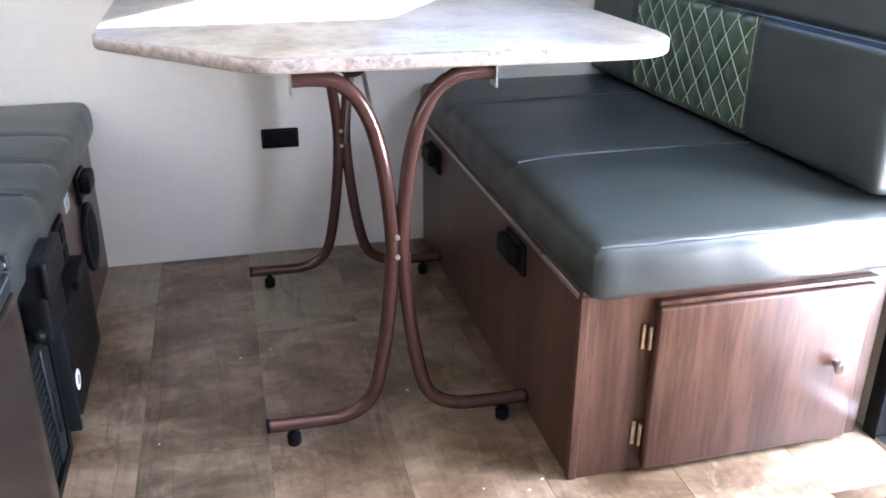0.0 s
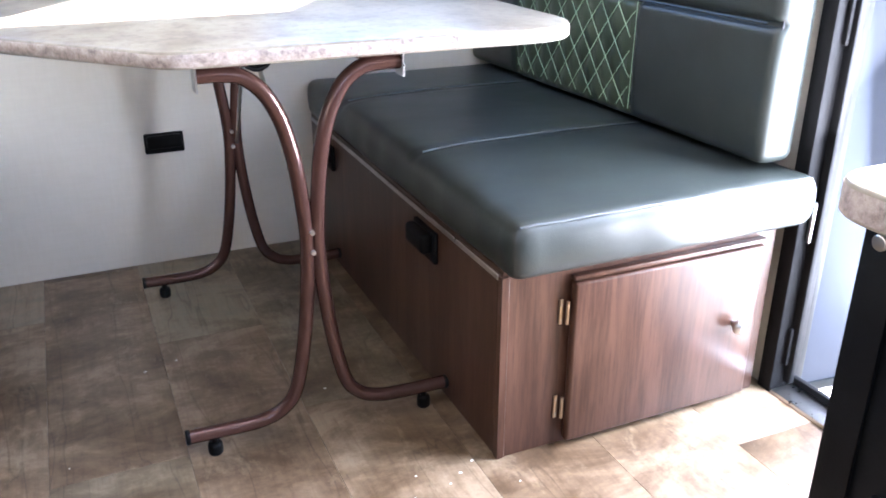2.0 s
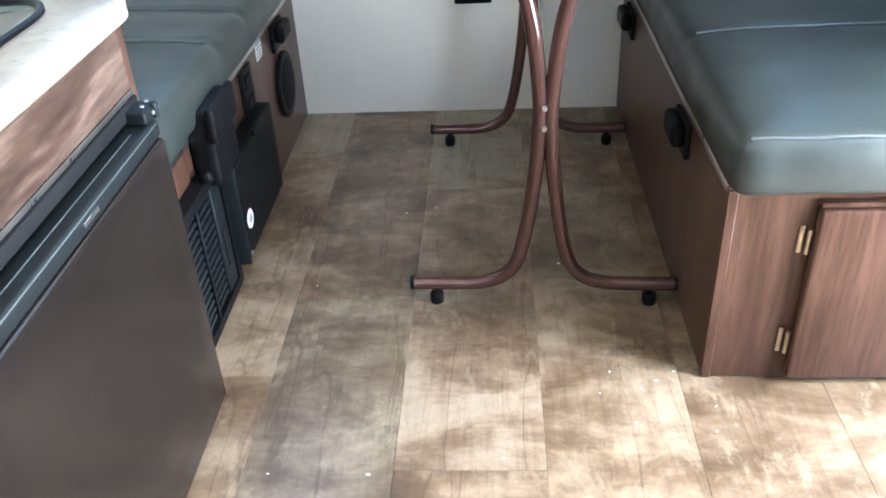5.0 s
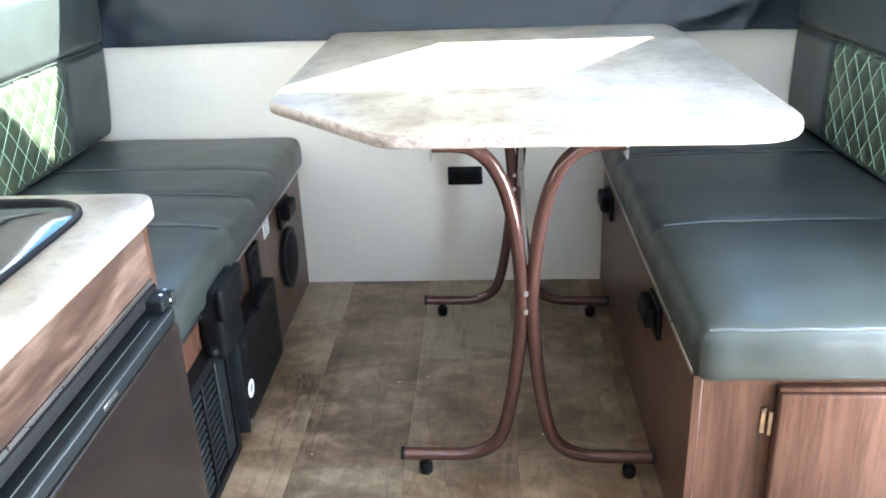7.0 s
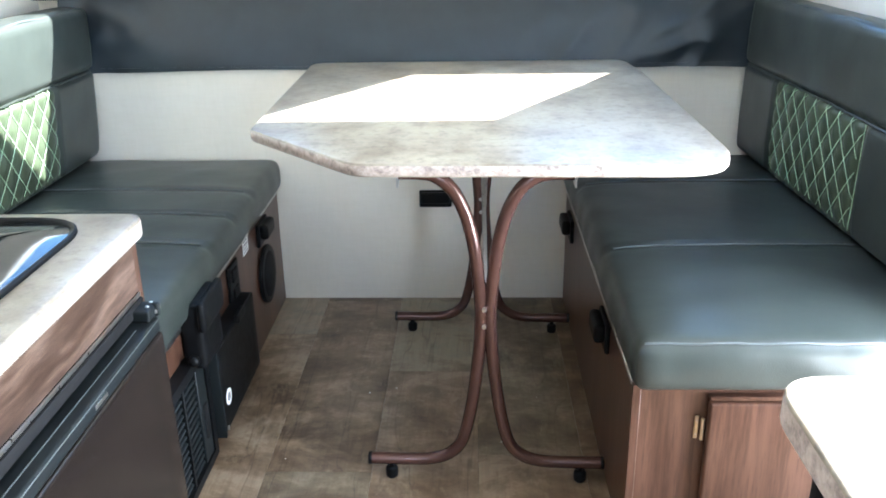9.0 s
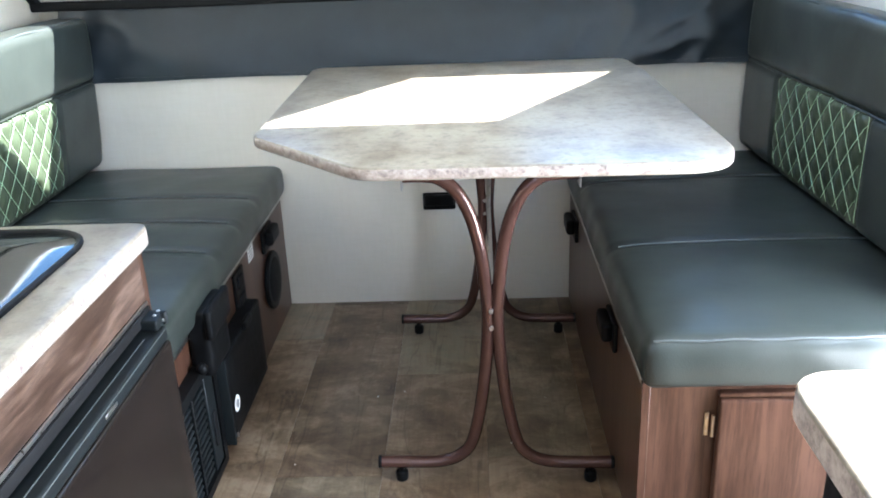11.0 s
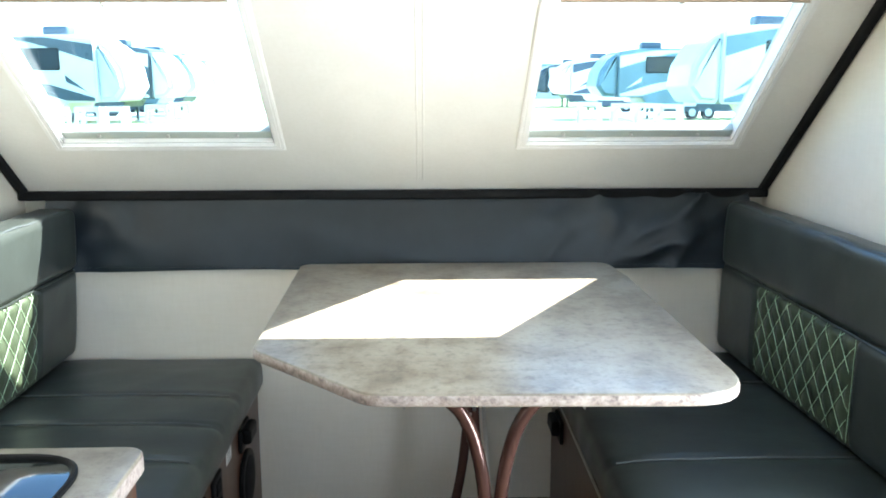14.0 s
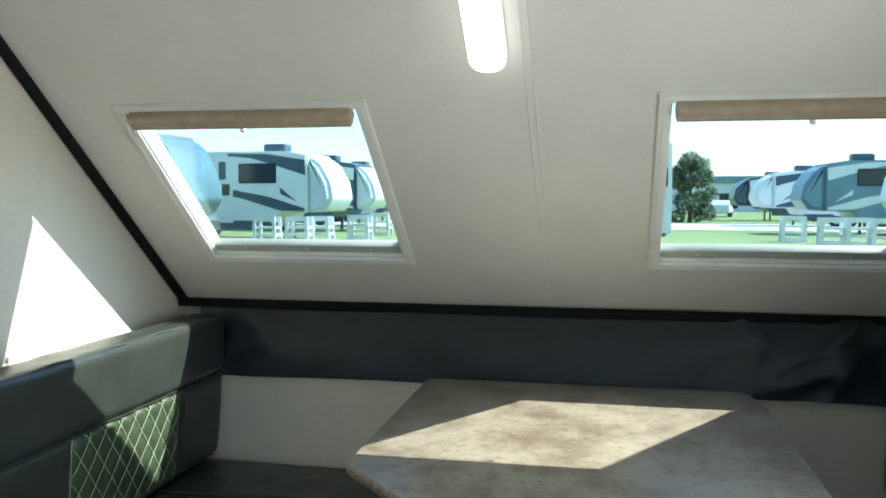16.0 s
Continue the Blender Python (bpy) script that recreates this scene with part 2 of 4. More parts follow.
M_ROAD = varied("pale_gravel_road", (0.55, 0.52, 0.47), 0.95, 0, 0.15, 0.8, 0.3)
M_RVWHITE = varied("white_fibreglass", (0.70, 0.71, 0.70), 0.3, 0, 0.05, 1.5)
M_RVGREY = varied("slate_graphic", (0.055, 0.08, 0.105), 0.3, 0, 0.15, 1.5)
M_RVBLUE = varied("steel_blue_skin", (0.16, 0.245, 0.30), 0.3, 0, 0.15, 1.0)
M_RVSILVER = varied("silver_nose_cap", (0.60, 0.64, 0.65), 0.3, 0.1, 0.12, 1.2)
M_RVTEAL = varied("dark_teal_skin", (0.10, 0.16, 0.19), 0.3, 0, 0.15, 1.0)
M_TYRE = varied("tyre_rubber", (0.02, 0.02, 0.02), 0.8)
M_RVWIN = varied("dark_tinted_window", (0.02, 0.03, 0.04), 0.1)
M_LEAF = varied("leaf_green", (0.05, 0.085, 0.03), 0.7, 0, 0.4, 1.2)
M_BARK = varied("bark", (0.10, 0.075, 0.05), 0.9, 0, 0.3, 6)


# ---- mesh helpers ----
def mesh_of(name, bm, mat, smooth=True, angle=40):
    bmesh.ops.recalc_face_normals(bm, faces=bm.faces[:])
    me = bpy.data.meshes.new(name)
    bm.to_mesh(me)
    bm.free()
    for m in (mat if isinstance(mat, (list, tuple)) else (mat,)):
        me.materials.append(m)
    if smooth:
        me.polygons.foreach_set("use_smooth", [True] * len(me.polygons))
        me.set_sharp_from_angle(angle=radians(angle))
    return me


def part(name, bm, mat, parent=None, label="", smooth=True, angle=40):
    ob = new(name, mesh_of(name, bm, mat, smooth, angle))
    if parent is not None:
        ob.parent = parent
    return tagged(ob, label)


def thing(name, label, category, group="", kind="", at=None):
    ob = new(name)
    ob.empty_display_size = 0.05
    if at is not None:
        ob.matrix_world = at
    return tagged(ob, label, category, group, kind)


def box(x0, x1, y0, y1, z0, z1, bevel=0.0, seg=2, bm=None):
    own = bm is None
    bm = bm or bmesh.new()
    r = bmesh.ops.create_cube(bm, size=1.0, matrix=Matrix.LocRotScale(((x0 + x1) / 2, (y0 + y1) / 2, (z0 + z1) / 2), None, (x1 - x0, y1 - y0, z1 - z0)))
    if bevel:
        edges = list({e for v in r["verts"] for e in v.link_edges})
        bmesh.ops.bevel(bm, geom=edges, offset=bevel, segments=seg, affect="EDGES", profile=0.5)
    return bm


def extrude_outline(points, z0, z1, bevel=0.0, seg=2):
    """A slab from a plan outline."""
    bm = bmesh.new()
    f = bm.faces.new([bm.verts.new((x, y, z0)) for x, y in points])
    r = bmesh.ops.extrude_face_region(bm, geom=[f])
    bmesh.ops.translate(bm, verts=[v for v in r["geom"] if isinstance(v, bmesh.types.BMVert)], vec=(0, 0, z1 - z0))
    if bevel:
        edges = [e for e in bm.edges if abs(e.verts[0].co.z - e.verts[1].co.z) < 1e-6]
        bmesh.ops.bevel(bm, geom=edges, offset=bevel, segments=seg, affect="EDGES", profile=0.5)
    return bm


def rounded(points, radii, n=7):
    """A polygon with its corners rounded."""
    out = []
    k = len(points)
    for i, p in enumerate(points):
        p = Vector(p)
        a, b = Vector(points[i - 1]), Vector(points[(i + 1) % k])
        u, v = (a - p).normalized(), (b - p).normalized()
        r = radii[i] if isinstance(radii, (list, tuple)) else radii
        half = math.acos(max(-1, min(1, u.dot(v)))) / 2
        d = min(r / math.tan(half), (a - p).length * 0.48, (b - p).length * 0.48)
        s, e = p + u * d, p + v * d
        for j in range(n + 1):
            t = j / n
            q = s.lerp(p, t).lerp(p.lerp(e, t), t)
            out.append((q.x, q.y))
    return out


def smooth_path(points, n=6):
    pts = [Vector(p) for p in points]
    pts = [pts[0] * 2 - pts[1], *pts, pts[-1] * 2 - pts[-2]]
    out = []
    for i in range(1, len(pts) - 2):
        a, b, c, d = pts[i - 1:i + 3]
        for j in range(n):
            t = j / n
            out.append(0.5 * (2 * b + (c - a) * t + (2 * a - 5 * b + 4 * c - d) * t * t + (3 * b - a - 3 * c + d) * t ** 3))
    out.append(pts[-2])
    return out


def tube(points, r, seg=10, bm=None, cap=True):
    bm = bm or bmesh.new()
    pts = [Vector(p) for p in points]
    rings, up = [], None
    for i, p in enumerate(pts):
        d = (pts[min(i + 1, len(pts) - 1)] - pts[max(i - 1, 0)]).normalized()
        if up is None:
            up = d.orthogonal().normalized()
        up = (up - d * up.dot(d)).normalized()
        side = d.cross(up)
        rad = r(i / (len(pts) - 1)) if callable(r) else r
        rings.append([bm.verts.new(p + rad * (math.cos(a) * up + math.sin(a) * side)) for a in (2 * math.pi * k / seg for k in range(seg))])
    for a, b in zip(rings, rings[1:]):
        for k in range(seg):
            bm.faces.new((a[k], a[(k + 1) % seg], b[(k + 1) % seg], b[k]))
    if cap:
        bm.faces.new(rings[0][::-1])
        bm.faces.new(rings[-1])
    return bm


def disc(centre, axis, r, depth, seg=24, bevel=0.0):
    """A round disc or knob along an axis."""
    bm = bmesh.new()
    m = Matrix.Translation(centre) @ Vector(axis).to_track_quat("Z", "Y").to_matrix().to_4x4()
    bmesh.ops.create_cone(bm, cap_ends=True, segments=seg, radius1=r, radius2=r, depth=depth, matrix=m)
    if bevel:
        edges = [e for e in bm.edges if len(e.link_faces) == 2 and max(len(f.verts) for f in e.link_faces) > 4]
        bmesh.ops.bevel(bm, geom=edges, offset=bevel, segments=3, affect="EDGES", profile=0.5)
    return bm


def ball(centre, r, scale=(1, 1, 1)):
    bm = bmesh.new()
    bmesh.ops.create_uvsphere(bm, u_segments=14, v_segments=9, radius=r, matrix=Matrix.Translation(centre) @ Matrix.Diagonal((*scale, 1)))
    return bm


def soft_box(x0, x1, y0, y1, z0, z1, r, n, shape=None):
    """A padded block: a box of n cells a side, its edges rounded by r and then shaped by shape(p, normal)."""
    bm = bmesh.new()
    lo, hi = Vector((x0, y0, z0)), Vector((x1, y1, z1))
    cache = {}

    def axis_values(a, k):
        inner = [lo[a] + r + (hi[a] - lo[a] - 2 * r) * i / k for i in range(k + 1)]
        rim = [r * (1 - math.cos(math.pi / 2 * j / 3)) for j in range(3)]
        return [lo[a] + q for q in rim] + inner + [hi[a] - q for q in reversed(rim)]

    grid = [axis_values(a, n[a]) for a in range(3)]

    def vert(i, j, k):
        key = (i, j, k)
        if key not in cache:
            p = Vector((grid[0][i], grid[1][j], grid[2][k]))
            c = Vector([min(max(p[a], lo[a] + r), hi[a] - r) for a in range(3)])
            d = p - c
            nrm = d.normalized() if d.length > 1e-9 else Vector((0, 0, 1))
            q = c + nrm * r if d.length > 1e-9 else p
            if shape:
                q = shape(q, nrm)
            cache[key] = bm.verts.new(q)
        return cache[key]

    m = [len(g) - 1 for g in grid]
    for a in range(3):
        b, c = (a + 1) % 3, (a + 2) % 3
        for side in (0, m[a]):
            for i in range(m[b]):
                for j in range(m[c]):
                    ids = []
                    for di, dj in ((0, 0), (1, 0), (1, 1), (0, 1)):
                        idx = [0, 0, 0]
                        idx[a], idx[b], idx[c] = side, i + di, j + dj
                        ids.append(vert(*idx))
                    if side == 0:
                        ids.reverse()
                    bm.faces.new(ids)
    return bm


def wall_with_hole(outer, hole, thick_axis):
    """Faces between an outer outline and one hole, given as equal-length point lists; extruded along thick_axis."""
    bm = bmesh.new()
    a = [bm.verts.new(p) for p in outer]
    b = [bm.verts.new(p) for p in hole]
    n = len(a)
    faces = [bm.faces.new((a[i], a[(i + 1) % n], b[(i + 1) % n], b[i])) for i in range(n)]
    r = bmesh.ops.extrude_face_region(bm, geom=faces)
    bmesh.ops.translate(bm, verts=[v for v in r["geom"] if isinstance(v, bmesh.types.BMVert)], vec=thick_axis)
    return bm


# ---- the setting: an A-frame camper ----
XL, XR, YB, YF = -0.958, 1.146, 3.0, -0.66     # inner faces of the side walls, the back and the front
YE = 3.06                                      # back of the recess behind the valance
CX, CY = 0.100, 1.17                           # middle of the plan
PITCH = 0.828
SLOPE = math.atan(PITCH)
EAVE = 0.955
US, UC = math.sin(SLOPE), math.cos(SLOPE)
RIDGE = (YB - CY) / UC                         # length of a roof panel up its slope
# local x across, y up the slope, z into the room
ROOF_BACK = Matrix(((1, 0, 0, 0), (0, -UC, -US, YB), (0, US, -UC, EAVE), (0, 0, 0, 1)))
TURN = Matrix.Translation((CX, CY, 0)) @ pose(0, 0, 0, 0, 0, 180) @ Matrix.Translation((-CX, -CY, 0))
ROOF_FRONT = TURN @ ROOF_BACK
DOOR_Y0, DOOR_Y1, DOOR_TOP = 1.325, 1.882, 1.74

WIN_S = (0.149, 0.752)                          # windows up the slope
WIN_X = ((-0.781, -0.190), (0.411, 1.002))
HOLE = 0.022                                    # frame width round the opening


# opening for a made-up roof vent out of view
ADDED_VENT_X, ADDED_VENT_S = (-0.055, 0.305), (1.735, 2.095)


def roof_panel(name, m, vent, label):
    """A roof panel with two window openings, and one for the added roof vent, from strips between and round them."""
    bm = bmesh.new()
    xs = [XL - 0.06, WIN_X[0][0] + HOLE, WIN_X[0][1] - HOLE, *ADDED_VENT_X, WIN_X[1][0] + HOLE, WIN_X[1][1] - HOLE, XR + 0.06]
    ss = [-0.10, WIN_S[0] + HOLE, WIN_S[1] - HOLE, *ADDED_VENT_S, RIDGE]
    v = [[bm.verts.new((x, s, 0)) for x in xs] for s in ss]
    faces = []
    for j in range(len(ss) - 1):
        for i in range(len(xs) - 1):
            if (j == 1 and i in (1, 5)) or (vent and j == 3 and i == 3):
                continue
            faces.append(bm.faces.new((v[j][i], v[j][i + 1], v[j + 1][i + 1], v[j + 1][i])))
    r = bmesh.ops.extrude_face_region(bm, geom=faces)
    bmesh.ops.translate(bm, verts=[q for q in r["geom"] if isinstance(q, bmesh.types.BMVert)], vec=(0, 0, -0.035))
    ob = part(name, bm, M_CEIL, smooth=False)
    ob.matrix_world = m
    return tagged(ob, label, "ceiling", kind="structure")


roof_panel("ceiling_back", ROOF_BACK, True, "off-white sloping camper roof panel with two windows")
roof_panel("ceiling_front", ROOF_FRONT, False, "off-white sloping camper roof panel, facing side")


def window(name, m, x0, x1):
    """A roof window with frame, pane, roller shade and screwed lower rail."""
    s0, s1 = WIN_S
    w = thing(name, "white-framed roof window with a raised beige roller shade", "window", kind="structure", at=m)
    outer = [(x0, s0, 0.0), (x1, s0, 0.0), (x1, s1, 0.0), (x0, s1, 0.0)]
    h = HOLE + 0.004
    inner = [(x0 + h, s0 + h, 0.0), (x1 - h, s0 + h, 0.0), (x1 - h, s1 - h, 0.0), (x0 + h, s1 - h, 0.0)]
    bm = wall_with_hole(outer, inner, (0, 0, 0.007))
    bmesh.ops.bevel(bm, geom=[e for e in bm.edges if all(abs(q.co.z - 0.007) < 1e-5 for q in e.verts) and len(e.link_faces) == 2 and abs(e.calc_face_angle(0)) > 0.5], offset=0.003, segments=2, affect="EDGES")
    fr = part("window_frame", bm, M_WHITE, w)
    # raised bead round the frame
    e = 0.011
    loop = [(x0 + e, s0 + e, 0.006), (x1 - e, s0 + e, 0.006), (x1 - e, s1 - e, 0.006), (x0 + e, s1 - e, 0.006)]
    bm = bmesh.new()
    for a, b in zip(loop, loop[1:] + loop[:1]):
        tube([a, b], 0.0022, 6, bm)
    part("bead", bm, M_WHITE, fr)
    # lining through the thickness
    g = HOLE
    o2 = [(x0 + g, s0 + g, -0.046), (x1 - g, s0 + g, -0.046), (x1 - g, s1 - g, -0.046), (x0 + g, s1 - g, -0.046)]
    i2 = [(x0 + g + 0.007, s0 + g + 0.007, -0.046), (x1 - g - 0.007, s0 + g + 0.007, -0.046), (x1 - g - 0.007, s1 - g - 0.007, -0.046), (x0 + g + 0.007, s1 - g - 0.007, -0.046)]
    part("jamb", wall_with_hole(o2, i2, (0, 0, 0.044)), M_WHITE, w, smooth=False)
    pane = part("pane", box(x0 + g + 0.007, x1 - g - 0.007, s0 + g + 0.007, s1 - g - 0.007, -0.042, -0.037), M_GLASS, w, smooth=False)
    pane.visible_shadow = False
    part("window_sill", box(x0 + g + 0.007, x1 - g - 0.007, s0 + g + 0.007, s0 + g + 0.037, -0.036, -0.012, 0.004), M_RAIL, w)
    for k in range(3):
        part("screw", disc((x0 + 0.12 + k * (x1 - x0 - 0.24) / 2, s0 + g + 0.022, -0.010), (0, 0, 1), 0.005, 0.005, 12, 0.0015), M_STEEL, w)
    sh = part("roller_shade", soft_box(x0 + g + 0.012, x1 - g - 0.012, s1 - g - 0.032, s1 - g + 0.004, -0.006, 0.030, 0.008, (8, 3, 3)), M_SHADE, w, "beige pleated shade, fully raised")
    for k in range(2):
        part("pleat", box(x0 + g + 0.014, x1 - g - 0.014, s1 - g - 0.030 + k * 0.014, s1 - g - 0.027 + k * 0.014, 0.028, 0.032, 0.0012, 1), M_SHADE, sh)
    part("pull_knob", ball(((x0 + x1) / 2, s1 - g - 0.047, 0.018), 0.007), M_WHITE, w)
    return w


window("window_1", ROOF_BACK, *WIN_X[0])
window("window_2", ROOF_BACK, *WIN_X[1])
# front pair is assumed and never in view; the front fill lamps sit here
window("window_3_unseen", ROOF_FRONT, *WIN_X[0])
window("window_4_unseen", ROOF_FRONT, *WIN_X[1])

# unseen roof vent, added only to house the overhead fill lamp
vt = thing("window_vent_added", "unseen white-framed square roof vent with a clear lid, added for a fill lamp", "roof vent", kind="structure", at=ROOF_BACK)
(vx0, vx1), (vs0, vs1) = ADDED_VENT_X, ADDED_VENT_S
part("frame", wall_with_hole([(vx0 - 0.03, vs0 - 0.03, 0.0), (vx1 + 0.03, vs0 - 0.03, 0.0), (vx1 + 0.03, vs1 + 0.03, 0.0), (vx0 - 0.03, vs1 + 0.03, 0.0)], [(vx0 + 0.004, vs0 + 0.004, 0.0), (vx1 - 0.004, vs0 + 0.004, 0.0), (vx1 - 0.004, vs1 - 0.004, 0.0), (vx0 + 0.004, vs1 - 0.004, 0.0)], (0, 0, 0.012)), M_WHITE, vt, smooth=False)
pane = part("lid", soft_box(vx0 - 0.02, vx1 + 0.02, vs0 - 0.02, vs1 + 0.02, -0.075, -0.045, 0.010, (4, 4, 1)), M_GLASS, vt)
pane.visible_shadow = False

# seam batten in the middle of the roof panel
bm = bmesh.new()
for dx in (0.0, 0.016):
    tube([(0.152 + dx, 0.0, -0.0018), (0.152 + dx, 1.70, -0.0018)], 0.0035, 6, bm)
ob = part("trim_seam", bm, M_CEIL)
ob.matrix_world = ROOF_BACK
tagged(ob, "thin off-white seam batten on the roof panel", "trim", kind="structure")

# walls
bm = box(XL, XR, YB, YE + 0.05, -0.05, 0.72)
box(XL, XR, YE, YE + 0.05, 0.7201, 0.945, bm=bm)
wb = part("wall_back", bm, M_WALL, smooth=False)
tagged(wb, "off-white woven-print wall panel behind the dinette", "wall", kind="structure")
# closing wall out of view; dark walnut chosen to soak up bounced light
wf = part("wall_front", box(XL, XR, YF - 0.05, YF, -0.05, 0.945), M_WOOD_V, smooth=False)
tagged(wf, "unseen closing wall panel, dark walnut to cut bounced light", "wall", kind="structure")


def gable(name, x, sign, hole):
    """A side wall: low box wall and the triangle under the roof, with or without the doorway."""
    bm = bmesh.new()

    def top(y):
        return EAVE + (YB - CY - abs(y - CY)) * PITCH + 0.012

    zones = []
    if hole:
        zones = [[(YF - 0.04, -0.05), (DOOR_Y0, -0.05), (DOOR_Y0, top(DOOR_Y0)), (CY, top(CY)), (YF - 0.04, top(YF - 0.04))],
                 [(DOOR_Y1, -0.05), (YE + 0.04, -0.05), (YE + 0.04, top(YE + 0.04)), (DOOR_Y1, top(DOOR_Y1))],
                 [(DOOR_Y0, DOOR_TOP), (DOOR_Y1, DOOR_TOP), (DOOR_Y1, top(DOOR_Y1)), (DOOR_Y0, top(DOOR_Y0))]]
    else:
        zones = [[(YF - 0.04, -0.05), (YE + 0.04, -0.05), (YE + 0.04, top(YE + 0.04)), (CY, top(CY)), (YF - 0.04, top(YF - 0.04))]]
    faces = [bm.faces.new([bm.verts.new((x, y, z)) for y, z in q]) for q in zones]
    r = bmesh.ops.extrude_face_region(bm, geom=faces)
    bmesh.ops.translate(bm, verts=[q for q in r["geom"] if isinstance(q, bmesh.types.BMVert)], vec=(sign * 0.045, 0, 0))
    return part(name, bm, M_WALL, smooth=False)


tagged(gable("wall_left", XL, -1, False), "off-white triangular gable wall of the camper", "wall", kind="structure")
tagged(gable("wall_right", XR, 1, True), "off-white triangular gable wall with the entry doorway", "wall", kind="structure")

# black gaskets along the roof edges and at the eave
for name, x in (("trim_gasket_left", XL + 0.013), ("trim_gasket_right", XR - 0.013)):
    ob = part(name, soft_box(x - 0.011, x + 0.011, -0.055, RIDGE - 0.03, -0.004, 0.018, 0.005, (2, 24, 2)), M_GASKET)
    ob.matrix_world = ROOF_BACK
    tagged(ob, "black rubber gasket between roof panel and gable", "trim", kind="structure")
ob = part("trim_eave", soft_box(XL + 0.002, XR - 0.002, YE - 0.048, YE - 0.001, 0.899, 0.924, 0.006, (40, 2, 2)), M_GASKET)
tagged(ob, "black rubber gasket along the eave", "trim", kind="structure")


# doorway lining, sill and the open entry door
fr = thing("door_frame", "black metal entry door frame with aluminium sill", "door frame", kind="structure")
part("jamb", box(XR - 0.012, XR + 0.06, DOOR_Y1 - 0.022, DOOR_Y1 + 0.012, -0.02, DOOR_TOP, 0.003), M_GASKET, fr)
part("jamb", box(XR - 0.006, XR + 0.06, DOOR_Y0 - 0.002, DOOR_Y0 + 0.022, -0.02, DOOR_TOP, 0.003), M_GASKET, fr)
part("head", box(XR - 0.006, XR + 0.06, DOOR_Y0 + 0.022, DOOR_Y1 - 0.022, DOOR_TOP - 0.025, DOOR_TOP + 0.002, 0.003), M_GASKET, fr)
part("stop", box(XR + 0.018, XR + 0.030, DOOR_Y1 - 0.040, DOOR_Y1 - 0.0225, 0.02, DOOR_TOP - 0.03, 0.002), M_GASKET, fr)
part("sill", box(XR - 0.012, XR + 0.075, DOOR_Y0 + 0.022, DOOR_Y1 - 0.022, -0.02, 0.008, 0.004), M_STEEL, fr, "bright aluminium sill")
part("sill_lip", box(XR + 0.040, XR + 0.052, DOOR_Y0 + 0.024, DOOR_Y1 - 0.024, 0.008, 0.026, 0.003), M_GASKET, fr)
for z in (0.10, 0.36, 0.72, 1.2):
    part("hinge", box(XR + 0.008, XR + 0.017, DOOR_Y1 - 0.032, DOOR_Y1 - 0.0225, z - 0.04, z + 0.04, 0.003), M_STEEL if z == 0.36 else M_GASKET, fr)
DW = 0.54
dr = thing("door_1", "open pale entry door with dark edge trim", "door", kind="structure", at=pose(XR + 0.078, DOOR_Y1 - 0.004, 0.0, 0, 0, -6))
part("leaf", box(0.0, DW, 0.002, 0.036, -0.03, 1.70, 0.004), M_DOOR, dr)
part("edge_trim", box(-0.010, 0.012, -0.002, 0.040, -0.034, 1.702, 0.003), M_FRAME, dr)
part("edge_trim", box(0.012, DW - 0.012, -0.002, 0.040, -0.040, -0.018, 0.003), M_FRAME, dr)
part("edge_trim", box(DW - 0.012, DW + 0.010, -0.002, 0.040, -0.034, 1.702, 0.003), M_FRAME, dr)
part("window_frame", wall_with_hole([(0.10, -0.004, 0.80), (DW - 0.06, -0.004, 0.80), (DW - 0.06, -0.004, 1.45), (0.10, -0.004, 1.45)], [(0.13, -0.004, 0.83), (DW - 0.09, -0.004, 0.83), (DW - 0.09, -0.004, 1.42), (0.13, -0.004, 1.42)], (0, 0.008, 0)), M_WHITE, dr)


